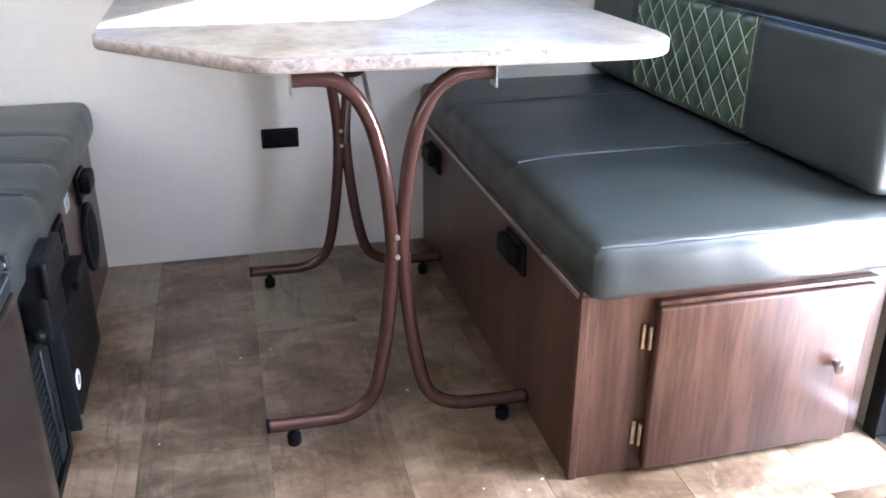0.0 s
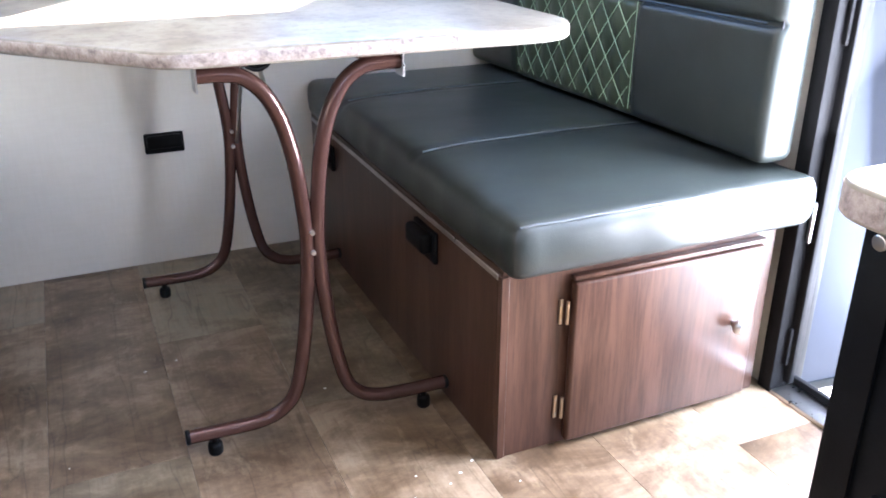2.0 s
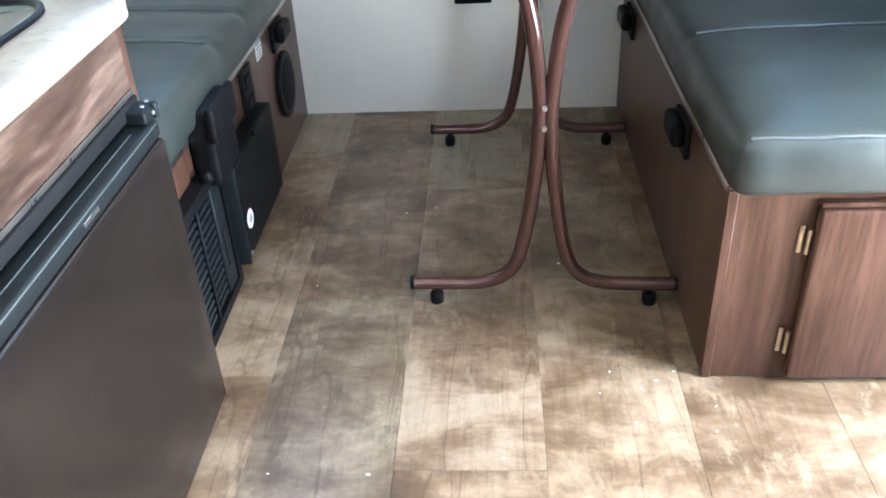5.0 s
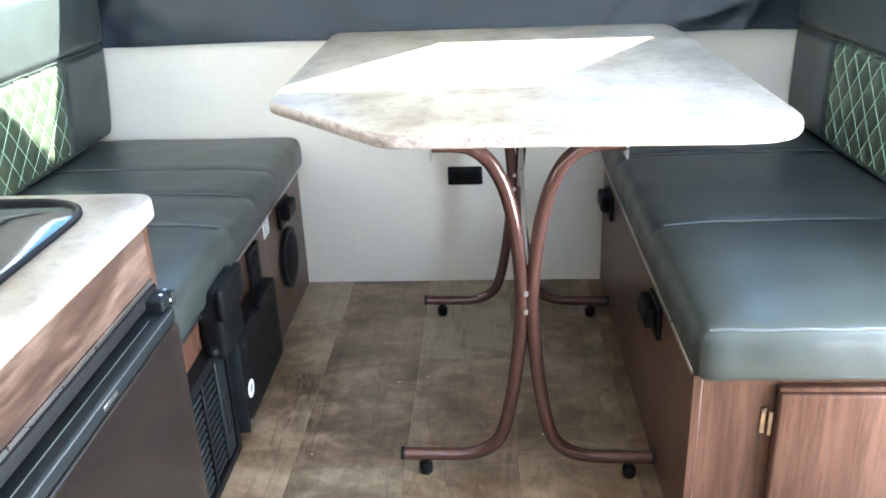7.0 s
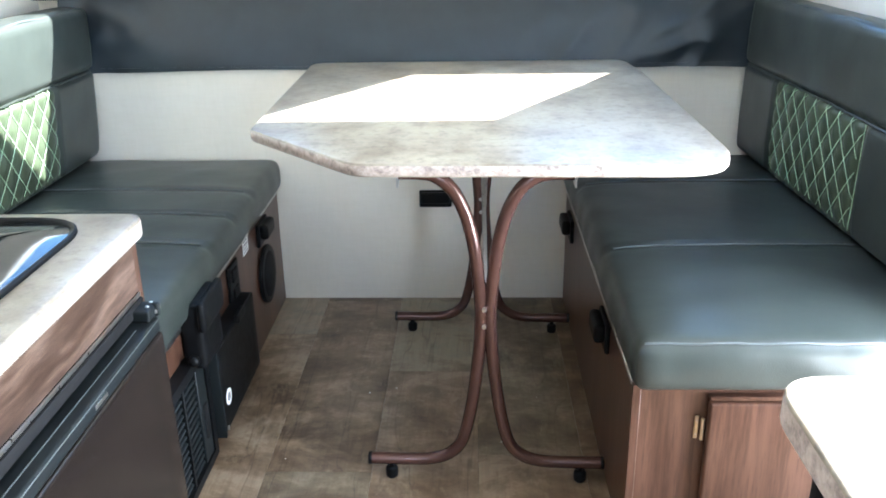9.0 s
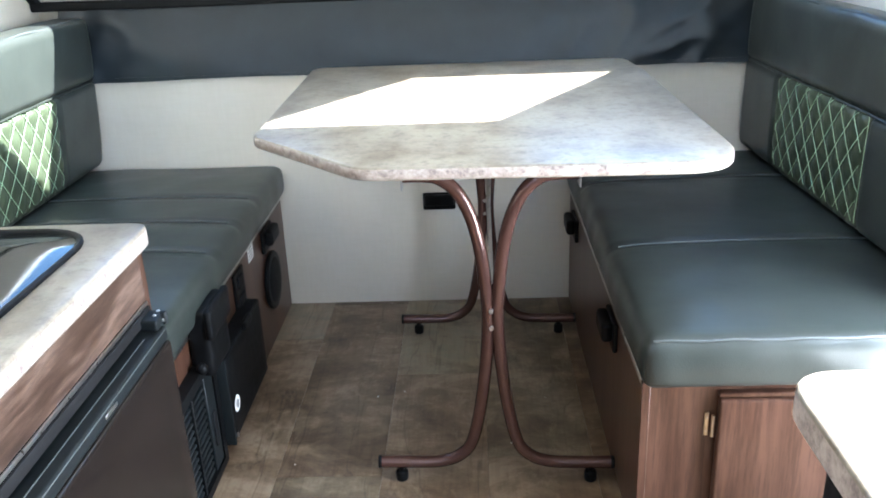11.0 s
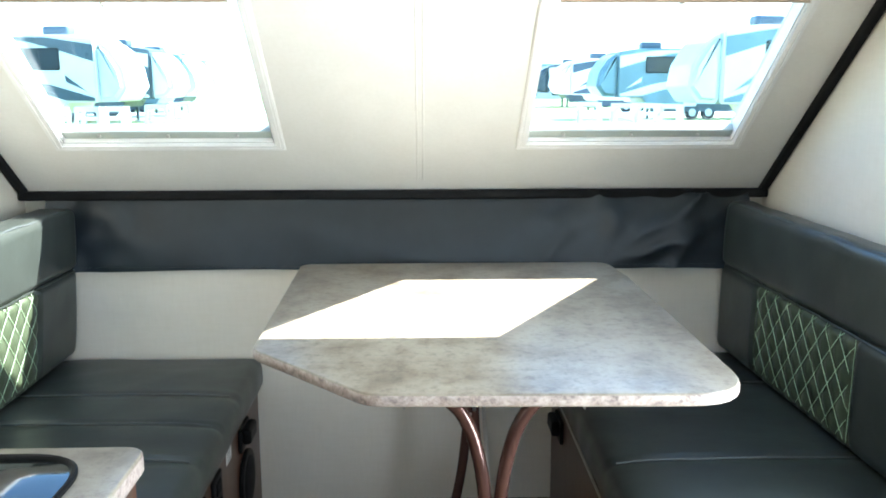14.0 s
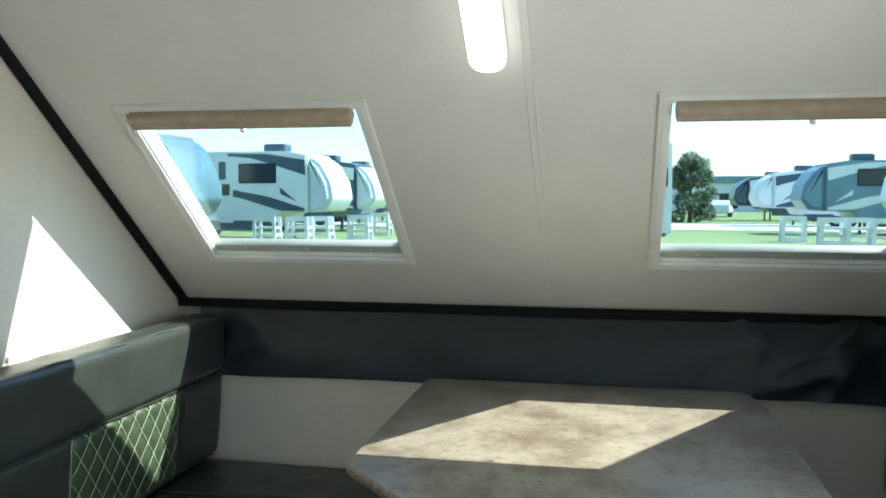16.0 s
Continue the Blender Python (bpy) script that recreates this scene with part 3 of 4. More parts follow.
# ---- dinette table ----
def dinette_table():
    t = thing("dinette_table", "greige laminate dinette table on bronze tubular trestle legs", "table")
    plan = [(-0.154, 2.165), (0.072, 1.921), (0.692, 1.906), (0.686, 2.74), (0.668, 2.925), (-0.166, 2.925)]
    edge = rounded(plan, [0.05, 0.07, 0.11, 0.10, 0.05, 0.04])
    top = part("tabletop", extrude_outline(edge, 0.7125, 0.735, 0.004, 3), M_STONE, t)
    mid = Vector((0.28, 2.38))
    band = bmesh.new()
    ring = [(Vector(p) - mid) * 1.0 + mid for p in edge]
    n = len(ring)
    rows = []
    for off, z in ((0.0, 0.7155), (0.0012, 0.7170), (0.0012, 0.7305), (0.0, 0.7320)):
        rows.append([band.verts.new((*(p + (p - mid).normalized() * off), z)) for p in ring])
    for a, b in zip(rows, rows[1:]):
        for i in range(n):
            band.faces.new((a[i], a[(i + 1) % n], b[(i + 1) % n], b[i]))
    part("edge_band", band, M_EDGE, top, "speckled laminate edge band")
    left = [(0.128, 0.667), (0.165, 0.667), (0.196, 0.661), (0.226, 0.637), (0.248, 0.597), (0.262, 0.550), (0.271, 0.499), (0.279, 0.420), (0.2805, 0.366), (0.275, 0.284), (0.262, 0.180), (0.243, 0.096), (0.216, 0.062), (0.180, 0.048), (0.135, 0.045), (0.051, 0.045)]
    mirror = [(0.579 - x, z) for x, z in left]
    for y0 in (2.1055, 2.780):
        def at(x):
            return y0 - 0.030 * (x - 0.05)
        for side in (left, mirror):
            leg = part("leg", tube(smooth_path([(x, at(x), z) for x, z in side]), 0.0128, 14), M_BROWN, t)
            xe, xt = side[-1][0], side[0][0]
            s = 1 if xe > 0.29 else -1
            part("end_cap", disc((xe + s * 0.002, at(xe), 0.045), (1, 0, 0), 0.0136, 0.008, 14, 0.002), M_BLACK, leg)
            xf = xe - s * 0.042
            part("foot", disc((xf, at(xf), 0.0130), (0, 0, 1), 0.0130, 0.026, 18, 0.006), M_BLACK, leg)
            part("foot_stem", disc((xf, at(xf), 0.030), (0, 0, 1), 0.006, 0.010, 10), M_BLACK, leg)
            part("bracket", box(xt - 0.0015, xt + 0.0015, at(xt) - 0.017, at(xt) + 0.017, 0.644, 0.7125), M_STEEL, leg)
        for z in (0.398, 0.362):
            part("bolt", disc((0.2865, at(0.29) - 0.006, z), (0, 1, 0), 0.0042, 0.024, 10, 0.001), M_STEEL, t)
        for xa in (0.130, 0.372):
            part("cleat", box(xa, xa + 0.077, at(xa) - 0.019, at(xa) + 0.019, 0.6785, 0.7125, 0.003), M_BROWN, t)
    part("brace", tube([(0.291, 2.118, 0.372), (0.289, 2.30, 0.53), (0.286, 2.52, 0.7105)], 0.0045, 8), M_STEEL, t, "thin bright folding brace")
    part("brace", tube([(0.297, 2.762, 0.372), (0.300, 2.66, 0.53), (0.303, 2.56, 0.7105)], 0.0045, 8), M_STEEL, t)
    for k, dy in enumerate((0.0, 0.011, 0.020)):
        ring = [(0.232 + (0.027 - 0.003 * k) * math.cos(a), 2.150 + dy, 0.690 + 0.030 * math.sin(a)) for a in [2 * math.pi * j / 18 for j in range(19)]]
        part("release_loop", tube(ring, 0.0042, 8), M_BLACK, t, "black coiled strap under the top")
    part("strap_hook", box(0.226, 0.238, 2.146, 2.176, 0.7135 - 0.008, 0.7125), M_BLACK, t)
    return t


dinette_table()


# ---- benches ----
def wrinkle(p, k, amp):
    return amp * noise.noise(Vector((p.x * k, p.y * k, p.z * k)))


def seat_cushion(name, x0, x1, y0, y1, z0, z1, seams, label):
    c = thing(name, label, "seat cushion")
    mx, my = (x0 + x1) / 2, (y0 + y1) / 2

    def shape(p, n):
        u, v = (p.x - mx) / ((x1 - x0) / 2), (p.y - my) / ((y1 - y0) / 2)
        q = p.copy()
        if n.z > 0.3:
            q.z += 0.010 * (1 - abs(u) ** 4) * (1 - abs(v) ** 6)
            for s in seams:
                q.z -= 0.006 * math.exp(-((p.y - s) / 0.010) ** 2)
            q.z += wrinkle(p, 9, 0.0025) + wrinkle(p, 26, 0.0008)
        if abs(n.x) > 0.5:
            q.x += math.copysign(0.008 * (1 - ((p.z - (z0 + z1) / 2) / ((z1 - z0) / 2)) ** 2), n.x) + wrinkle(p, 12, 0.003)
        if abs(n.y) > 0.5:
            q.y += math.copysign(0.006 * (1 - ((p.z - (z0 + z1) / 2) / ((z1 - z0) / 2)) ** 2), n.y) + wrinkle(p, 14, 0.003)
        return q

    part("cover", soft_box(x0, x1, y0, y1, z0, z1, 0.020, (26, 70, 6), shape), M_VINYL, c)
    for s in seams:
        bm = tube([(x0 + 0.02 + (x1 - x0 - 0.04) * k / 16, s + 0.0012 * math.sin(k), z1 + 0.0025 + 0.0085 * (1 - abs(k / 8 - 1) ** 4)) for k in range(17)], 0.0020, 6)
        part("welt_seam", bm, M_PIPE, c)
    yf = y0 + 0.006
    part("welt_seam", tube([(x0 + 0.01 + (x1 - x0 - 0.02) * k / 20, yf - 0.002, z1 - 0.004 + 0.0012 * math.sin(k * 1.7)) for k in range(21)], 0.0022, 6), M_PIPE, c)
    return c


def backrest(name, xf, depth, y0, y1, z0, z1, facing, q0, q1, label):
    """A padded back cushion with a diamond-quilted panel; facing: +1 faces towards +x."""
    c = thing(name, label, "back cushion")
    zs = 0.715
    pw, ph = 0.061, 0.076
    lean = 0.012 if facing < 0 else -0.075

    def tilt(p):
        return -facing * lean * (p.z - z0)

    def quilted(p):
        return q0 < p.y < q1 and z0 + 0.01 < p.z < zs

    def front(p):
        h = 0.012 * math.exp(-((p.z - zs) / 0.008) ** 2)
        if p.z < zs:
            for s in (q0, q1):
                h += 0.007 * math.exp(-((p.y - s) / 0.007) ** 2)
        if quilted(p):
            a = (p.y - q0) / pw + (p.z - z0) / ph
            b = (p.y - q0) / pw - (p.z - z0) / ph
            h += 0.007 * (1 - abs(math.sin(math.pi * a / 1)) ** 0.6 * abs(math.sin(math.pi * b / 1)) ** 0.6)
        return h

    xa, xb = (xf - depth, xf) if facing > 0 else (xf, xf + depth)

    def shape(p, n):
        q = p.copy()
        q.x += tilt(p)
        if n.x * facing > 0.4:
            q.x -= facing * front(p)
            q.x += facing * (0.006 * (1 - abs((p.z - (z0 + z1) / 2) / ((z1 - z0) / 2)) ** 4) + wrinkle(p, 11, 0.0018))
        if n.z > 0.5:
            q.z += wrinkle(p, 10, 0.004)
        return q

    cover = part("cover", soft_box(xa, xb, y0, y1, z0, z1, 0.022, (4, 132, 54), shape), (M_VINYL, M_QUILT), c)
    for f in cover.data.polygons:
        if quilted(f.center) and f.normal.x * facing > 0.4:
            f.material_index = 1
    ys = y0 + 0.008
    part("corner_seam", tube([(xf + tilt(Vector((0, 0, z))) - facing * 0.008, ys, z) for z in (z0 + 0.03 + (z1 - z0 - 0.06) * j / 12 for j in range(13))], 0.0024, 6), M_CURTAIN, c)
    # stitched quilt lines
    bm = bmesh.new()
    lim_lo, lim_hi = z0 + 0.020, zs - 0.004
    span = lim_hi - lim_lo

    def on_face(y, z):
        p = Vector((xf, y, z))
        return Vector((xf + tilt(p) - facing * (front(p) - 0.006 * (1 - abs((z - (z0 + z1) / 2) / ((z1 - z0) / 2)) ** 4)) + facing * (0.0045 + wrinkle(p, 11, 0.0018)), y, z))

    count = int((q1 - q0) / pw) + int(span / ph) + 4
    for sgn in (1, -1):
        for k in range(-count, count):
            run = []
            for j in range(25):
                z = lim_lo + span * j / 24
                y = q0 + pw * (k + sgn * (z - z0) / ph * 1.0)
                if q0 + 0.004 <= y <= q1 - 0.004:
                    run.append(on_face(y, z))
            if len(run) > 2:
                tube(run, 0.0008, 5, bm)
    part("quilt_stitching", bm, M_THREAD, c, "pale green diamond stitching")
    part("stitched_seam", tube([(xf + tilt(Vector((0, 0, z))) + facing * 0.002, q0, z) for z in (lim_lo + span * j / 12 for j in range(13))], 0.0008, 5), M_THREAD, c)
    part("welt_seam", tube([on_face(y0 + 0.03 + (y1 - y0 - 0.06) * j / 40, zs) + Vector((facing * 0.006, 0, 0)) for j in range(41)], 0.0026, 6), M_VINYL, c)
    part("top_welt", tube([(xf + tilt(Vector((0, 0, z1))) - facing * 0.012, y0 + 0.02 + (y1 - y0 - 0.04) * j / 30, z1 - 0.003 + 0.002 * math.sin(j)) for j in range(31)], 0.003, 6), M_PIPE, c)
    return c


def pull_latch(name, y, z, x, facing):
    """A black finger-pull latch set in the side of a bench."""
    h = thing(name, "black plastic finger-pull latch on the bench side", "latch", "bench latches")
    s = facing
    a, b = sorted((x, x + s * 0.010))
    part("plate", soft_box(a, b, y - 0.052, y + 0.052, z - 0.032, z + 0.032, 0.0045, (2, 10, 8)), M_BLACK, h)
    a, b = sorted((x + s * 0.008, x + s * 0.032))
    part("grip", soft_box(a, b, y - 0.044, y + 0.044, z - 0.012, z + 0.029, 0.009, (3, 10, 4)), M_BLACK, h)
    return h


# bench on the door side
BX, BY = 0.541, 1.889
b = thing("dinette_bench", "walnut laminate bench box with a cupboard door in its end", "bench")
part("side_panel", box(BX, BX + 0.016, BY + 0.016, YB - 0.002, 0.0, 0.353, 0.0012, 1), M_WOOD_V, b)
part("front_panel", box(BX, 1.112, BY, BY + 0.016, 0.0, 0.353, 0.0012, 1), M_WOOD_V, b)
part("corner_trim", box(BX - 0.0025, BX + 0.012, BY - 0.0025, BY + 0.012, 0.0, 0.351, 0.001, 1), M_WOOD_V, b)
part("edge_strip", box(BX - 0.003, BX - 0.0002, BY + 0.013, YB - 0.01, 0.342, 0.352, 0.0008, 1), M_STEEL, b, "pale edge strip below the cushion")
part("seat_board", box(BX + 0.001, XR - 0.002, BY + 0.001, YB - 0.002, 0.3535, 0.360), M_WOOD_V, b)
part("end_stile", box(1.112, XR - 0.04, BY + 0.004, BY + 0.020, 0.0, 0.353, 0.001, 1), M_WOOD_V, b)
door = part("door", box(0.668, 1.072, BY - 0.021, BY - 0.003, 0.012, 0.325, 0.005, 3), M_WOOD_V, b, "overlay cupboard door with rounded edges")
part("pull_rail", box(0.668, 1.078, BY - 0.016, BY - 0.001, 0.3275, 0.336, 0.002, 2), M_WOOD_V, b)
for z in (0.080, 0.268):
    hg = part("hinge", box(0.6485, 0.656, BY - 0.004, BY - 0.0006, z - 0.023, z + 0.023, 0.0012), M_BRASS, b, "small brass hinge")
    part("hinge_pin", tube([(0.661, BY - 0.010, z - 0.021), (0.661, BY - 0.010, z + 0.021)], 0.0034, 8), M_BRASS, hg)
    part("screw", disc((0.652, BY - 0.0045, z + 0.014), (0, 1, 0), 0.002, 0.002, 8), M_STEEL, hg)
    part("screw", disc((0.652, BY - 0.0045, z - 0.014), (0, 1, 0), 0.002, 0.002, 8), M_STEEL, hg)
kn = part("knob", ball((1.020, BY - 0.038, 0.176), 0.0150, (1, 0.75, 1)), M_STEEL, door, "polished metal knob")
part("knob_stem", disc((1.020, BY - 0.026, 0.176), (0, 1, 0), 0.007, 0.014, 10), M_STEEL, door)
seat_cushion("seat_cushion", 0.534, XR - 0.006, 1.842, 2.985, 0.3605, 0.456, (2.250, 2.700), "charcoal vinyl seat cushion on the door-side bench")
bk = backrest("back_cushion", 1.040, 0.080, 1.882, 2.985, 0.472, 0.895, -1, 2.262, 2.735, "charcoal vinyl back cushion with a green-stitched quilted panel")
bk.matrix_world = Matrix.Translation((1.04, 1.882, 0)) @ pose(0, 0, 0, 0, 0, 1.6) @ Matrix.Translation((-1.04, -1.882, 0))
pull_latch("bench_latch", 2.195, 0.300, BX, -1)
pull_latch("bench_latch", 2.84, 0.290, BX, -1)

# bench on the galley side
LX = -0.316
b = thing("dinette_bench", "walnut laminate bench box with appliances set in its side", "bench")
part("side_panel", box(LX - 0.016, LX, 1.915, YB - 0.002, 0.0, 0.355, 0.0012, 1), M_WOOD_V, b)
part("end_panel", box(XL + 0.002, LX - 0.0165, 1.915, 1.931, 0.0, 0.355, 0.001, 1), M_WOOD_V, b)
part("seat_board", box(XL + 0.002, LX - 0.001, 1.9155, YB - 0.002, 0.3555, 0.361), M_WOOD_V, b)
part("edge_strip", box(LX + 0.0002, LX + 0.003, 1.92, YB - 0.01, 0.343, 0.354, 0.0008, 1), M_STEEL, b, "pale edge strip below the cushion")
seat_cushion("seat_cushion", -0.945, -0.298, 1.925, 2.985, 0.362, 0.452, (2.29, 2.48, 2.665), "charcoal vinyl seat cushion on the galley-side bench")
backrest("back_cushion", -0.816, 0.110, 1.93, 2.985, 0.466, 0.885, 1, 2.27, 2.735, "charcoal vinyl back cushion with a green-stitched quilted panel")
pull_latch("bench_latch", 2.775, 0.306, LX, 1)

sp = thing("speaker", "round black speaker in the bench side", "speaker")
part("rim", disc((LX + 0.006, 2.787, 0.174), (1, 0, 0), 0.082, 0.012, 36, 0.004), M_BLACK, sp)
part("grille", ball((LX + 0.009, 2.787, 0.174), 0.068, (0.16, 1, 1)), M_GASKET, sp, "fine black mesh grille")

lb = thing("paper_label", "small white paper label on the bench side", "label")
part("sheet", box(LX + 0.0003, LX + 0.0012, 2.588, 2.640, 0.305, 0.349), M_PAPER, lb, smooth=False)
for k in range(4):
    part("print_bar", box(LX + 0.0013, LX + 0.0017, 2.594, 2.634 - 0.006 * (k % 2), 0.310 + k * 0.009, 0.3135 + k * 0.009), M_INK, lb, smooth=False)

ou = thing("power_outlet", "black twin power outlet plate on the bench side", "outlet")
part("plate", soft_box(LX, LX + 0.008, 2.430, 2.512, 0.236, 0.336, 0.003, (2, 6, 8)), M_BLACK, ou)
for z in (0.262, 0.308):
    part("socket", soft_box(LX + 0.006, LX + 0.012, 2.450, 2.491, z - 0.015, z + 0.015, 0.003, (2, 5, 5)), M_GASKET, ou)
sw = thing("rocker_switch", "small dark rocker switch on the bench side", "switch")
part("bezel", soft_box(LX, LX + 0.006, 2.335, 2.372, 0.285, 0.337, 0.0025, (2, 4, 4)), M_GASKET, sw)
part("rocker", soft_box(LX + 0.004, LX + 0.011, 2.342, 2.365, 0.294, 0.328, 0.003, (2, 4, 4)), M_BLACK, sw)

# black folded box and the panel below it
pb = thing("power_cord_box", "rounded black plastic cord box on the bench side", "box")
part("shell", soft_box(LX, LX + 0.048, 2.095, 2.225, 0.258, 0.402, 0.014, (4, 8, 8)), M_BLACK, pb)
part("lid", soft_box(LX + 0.040, LX + 0.056, 2.090, 2.230, 0.342, 0.407, 0.008, (3, 8, 5)), M_BLACK, pb)
cv = thing("converter_panel", "flat black converter door on the bench side", "panel")
part("door", soft_box(LX, LX + 0.042, 2.178, 2.495, 0.052, 0.252, 0.006, (3, 12, 8)), M_BLACK, cv)
part("hinge_strip", box(LX + 0.004, LX + 0.045, 2.167, 2.177, 0.048, 0.258, 0.003), M_FRAME, cv)
part("latch", soft_box(LX + 0.038, LX + 0.050, 2.33, 2.39, 0.245, 0.265, 0.004, (2, 4, 3)), M_BLACK, cv)
bm = disc((LX + 0.0428, 2.218, 0.124), (1, 0, 0), 0.019, 0.001, 28)
st = part("sticker", bm, M_PAPER, cv, "round white sticker")
part("sticker_mark", disc((LX + 0.0436, 2.218, 0.124), (1, 0, 0), 0.010, 0.0008, 20), M_INK, st)
part("screw", disc((LX + 0.043, 2.190, 0.062), (1, 0, 0), 0.005, 0.004, 10), M_STEEL, cv)
fu = thing("furnace_grille", "black louvred furnace grille near the floor", "grille")
part("frame", wall_with_hole([(LX + 0.0005, 1.915, 0.020), (LX + 0.0005, 2.160, 0.020), (LX + 0.0005, 2.160, 0.285), (LX + 0.0005, 1.915, 0.285)], [(LX + 0.0005, 1.935, 0.038), (LX + 0.0005, 2.140, 0.038), (LX + 0.0005, 2.140, 0.265), (LX + 0.0005, 1.935, 0.265)], (0.026, 0, 0)), M_BLACK, fu, smooth=False)
part("backing", box(LX + 0.0005, LX + 0.004, 1.936, 2.139, 0.039, 0.264), M_GASKET, fu, smooth=False)
for k in range(14):
    part("slat", box(LX + 0.006, LX + 0.021, 1.936, 2.086, 0.044 + k * 0.0160, 0.052 + k * 0.0160, 0.002, 1), M_FRAME, fu)
part("divider", box(LX + 0.005, LX + 0.025, 2.006, 2.014, 0.039, 0.264, 0.001, 1), M_BLACK, fu)
part("control_plate", box(LX + 0.005, LX + 0.024, 2.088, 2.138, 0.040, 0.263, 0.002, 1), M_FRAME, fu)
part("control_slot", soft_box(LX + 0.022, LX + 0.028, 2.104, 2.124, 0.09, 0.17, 0.003, (2, 3, 5)), M_GASKET, fu)
part("knob", ball((LX + 0.030, 2.075, 0.291), 0.012), M_BLACK, fu)

# valance on the back wall
def valance():
    bm = bmesh.new()
    nx, nz = 150, 20
    x0, x1, z0, z1 = -0.880, 1.085, 0.706, 0.914

    def depth(u, w, x, z):
        fold = 0.013 * noise.noise(Vector((x * 3.1 + z * 2.0, z * 5.0, 1.7)))
        right = max(0.0, (u - 0.62) / 0.38)
        diag = noise.noise(Vector((x * 9 + z * 9, (z - x * 0.6) * 11, 4.2)))
        crease = (1 - abs(noise.noise(Vector((x * 6 - z * 7, x * 2 + z * 3, 9.1))))) ** 4
        left = max(0.0, (0.16 - u) / 0.16)
        return -(0.020 + fold + right * (0.020 * diag + 0.040 * crease) + left * 0.030 * diag) * (0.35 + 0.65 * math.sin(math.pi * min(1, w * 0.62 + 0.2)))

    v = []
    for j in range(nz + 1):
        w = j / nz
        row = []
        for i in range(nx + 1):
            u = i / nx
            x, z = x0 + (x1 - x0) * u, z0 + (z1 - z0) * w
            z += (1 - w) * (0.006 * noise.noise(Vector((x * 4, 0.3, 0))) - 0.006 * max(0, 0.1 - u) * 10)
            row.append(bm.verts.new((x, YB - 0.006 + 0.045 * w + min(-0.006, depth(u, w, x, z)), z)))
        v.append(row)
    for j in range(nz):
        for i in range(nx):
            bm.faces.new((v[j][i], v[j][i + 1], v[j + 1][i + 1], v[j + 1][i]))
    r = bmesh.ops.extrude_face_region(bm, geom=bm.faces[:])
    bmesh.ops.translate(bm, verts=[q for q in r["geom"] if isinstance(q, bmesh.types.BMVert)], vec=(0, 0.003, 0))
    bm2 = part("valance", bm, M_CURTAIN, None, "", True, 60)
    tagged(bm2, "creased dark fabric valance hung along the back wall", "valance")
    part("hem_stitching", tube([(-0.77 + 1.77 * k / 60, YB - 0.030, 0.717) for k in range(61)], 0.001, 4), M_CURTAIN, bm2)
    

valance()

hp = thing("wall_latch", "black plastic pull latch on the back wall", "latch")
part("plate", soft_box(0.108, 0.204, YB - 0.012, YB, 0.298, 0.350, 0.005, (8, 2, 6)), M_BLACK, hp)
part("grip", soft_box(0.113, 0.199, YB - 0.026, YB - 0.010, 0.313, 0.347, 0.006, (8, 3, 4)), M_BLACK, hp)

# ---- galley on the other side of the aisle from the door ----
def worktop(name, plan, radii, z0, z1, label):
    w = thing(name, label, "worktop")
    edge = rounded(plan, radii)
    part("slab", extrude_outline(edge, z0, z1, 0.004, 3), M_STONE, w)
    bm = bmesh.new()
    c = Vector((sum(p[0] for p in edge), sum(p[1] for p in edge))) / len(edge)
    rows = [[bm.verts.new((*(Vector(p) + (Vector(p) - c).normalized() * 0.0012), z)) for p in edge] for z in (z0 + 0.004, z1 - 0.005)]
    n = len(edge)
    for i in range(n):
        bm.faces.new((rows[0][i], rows[0][(i + 1) % n], rows[1][(i + 1) % n], rows[1][i]))
    part("edge_band", bm, M_EDGE, w, "speckled laminate edge band")
    return w


worktop("galley_worktop", [(XL + 0.002, 0.30), (-0.268, 0.30), (-0.268, 1.905), (XL + 0.002, 1.905)], [0.005, 0.01, 0.035, 0.005], 0.627, 0.660, "pale greige laminate worktop with a sink")
cab = thing("galley_cabinet", "walnut laminate galley cabinet above a small fridge", "cabinet")
part("end_panel", box(XL + 0.004, -0.2855, 1.872, 1.890, 0.0, 0.6268, 0.001, 1), M_WOOD_V, cab)
part("fascia", box(-0.300, -0.2845, 0.32, 1.8715, 0.536, 0.6268, 0.0012, 1), M_WOOD_H, cab)
part("fascia_strip", box(-0.2843, -0.2805, 0.32, 1.868, 0.530, 0.5365, 0.001, 1), M_STEEL, cab, "bright metal edge strip")
part("back_panel", box(XL + 0.004, XL + 0.02, 0.32, 1.8715, 0.0, 0.6268), M_WOOD_V, cab)
part("lower_fascia", box(-0.300, -0.2845, 0.32, 1.30, 0.0, 0.530, 0.0012, 1), M_WOOD_V, cab)

sk = thing("sink", "inset sink with a dark rim under a black glass lid", "sink")
plan = rounded([(-0.80, 1.36), (-0.333, 1.36), (-0.333, 1.868), (-0.80, 1.868)], 0.10, 10)
c = Vector((-0.5665, 1.614))
bm = bmesh.new()
rows = []
for off, z in ((0.0, 0.6605), (0.0, 0.6655), (-0.004, 0.668), (-0.009, 0.6665), (-0.012, 0.6620)):
    rows.append([bm.verts.new((*(Vector(p) + (Vector(p) - c).normalized() * off), z)) for p in plan])
n = len(plan)
for a, b_ in zip(rows, rows[1:]):
    for i in range(n):
        bm.faces.new((a[i], a[(i + 1) % n], b_[(i + 1) % n], b_[i]))
part("rim", bm, M_BLACK, sk)
inner = [tuple(Vector(p) + (Vector(p) - c).normalized() * -0.0112) for p in plan]
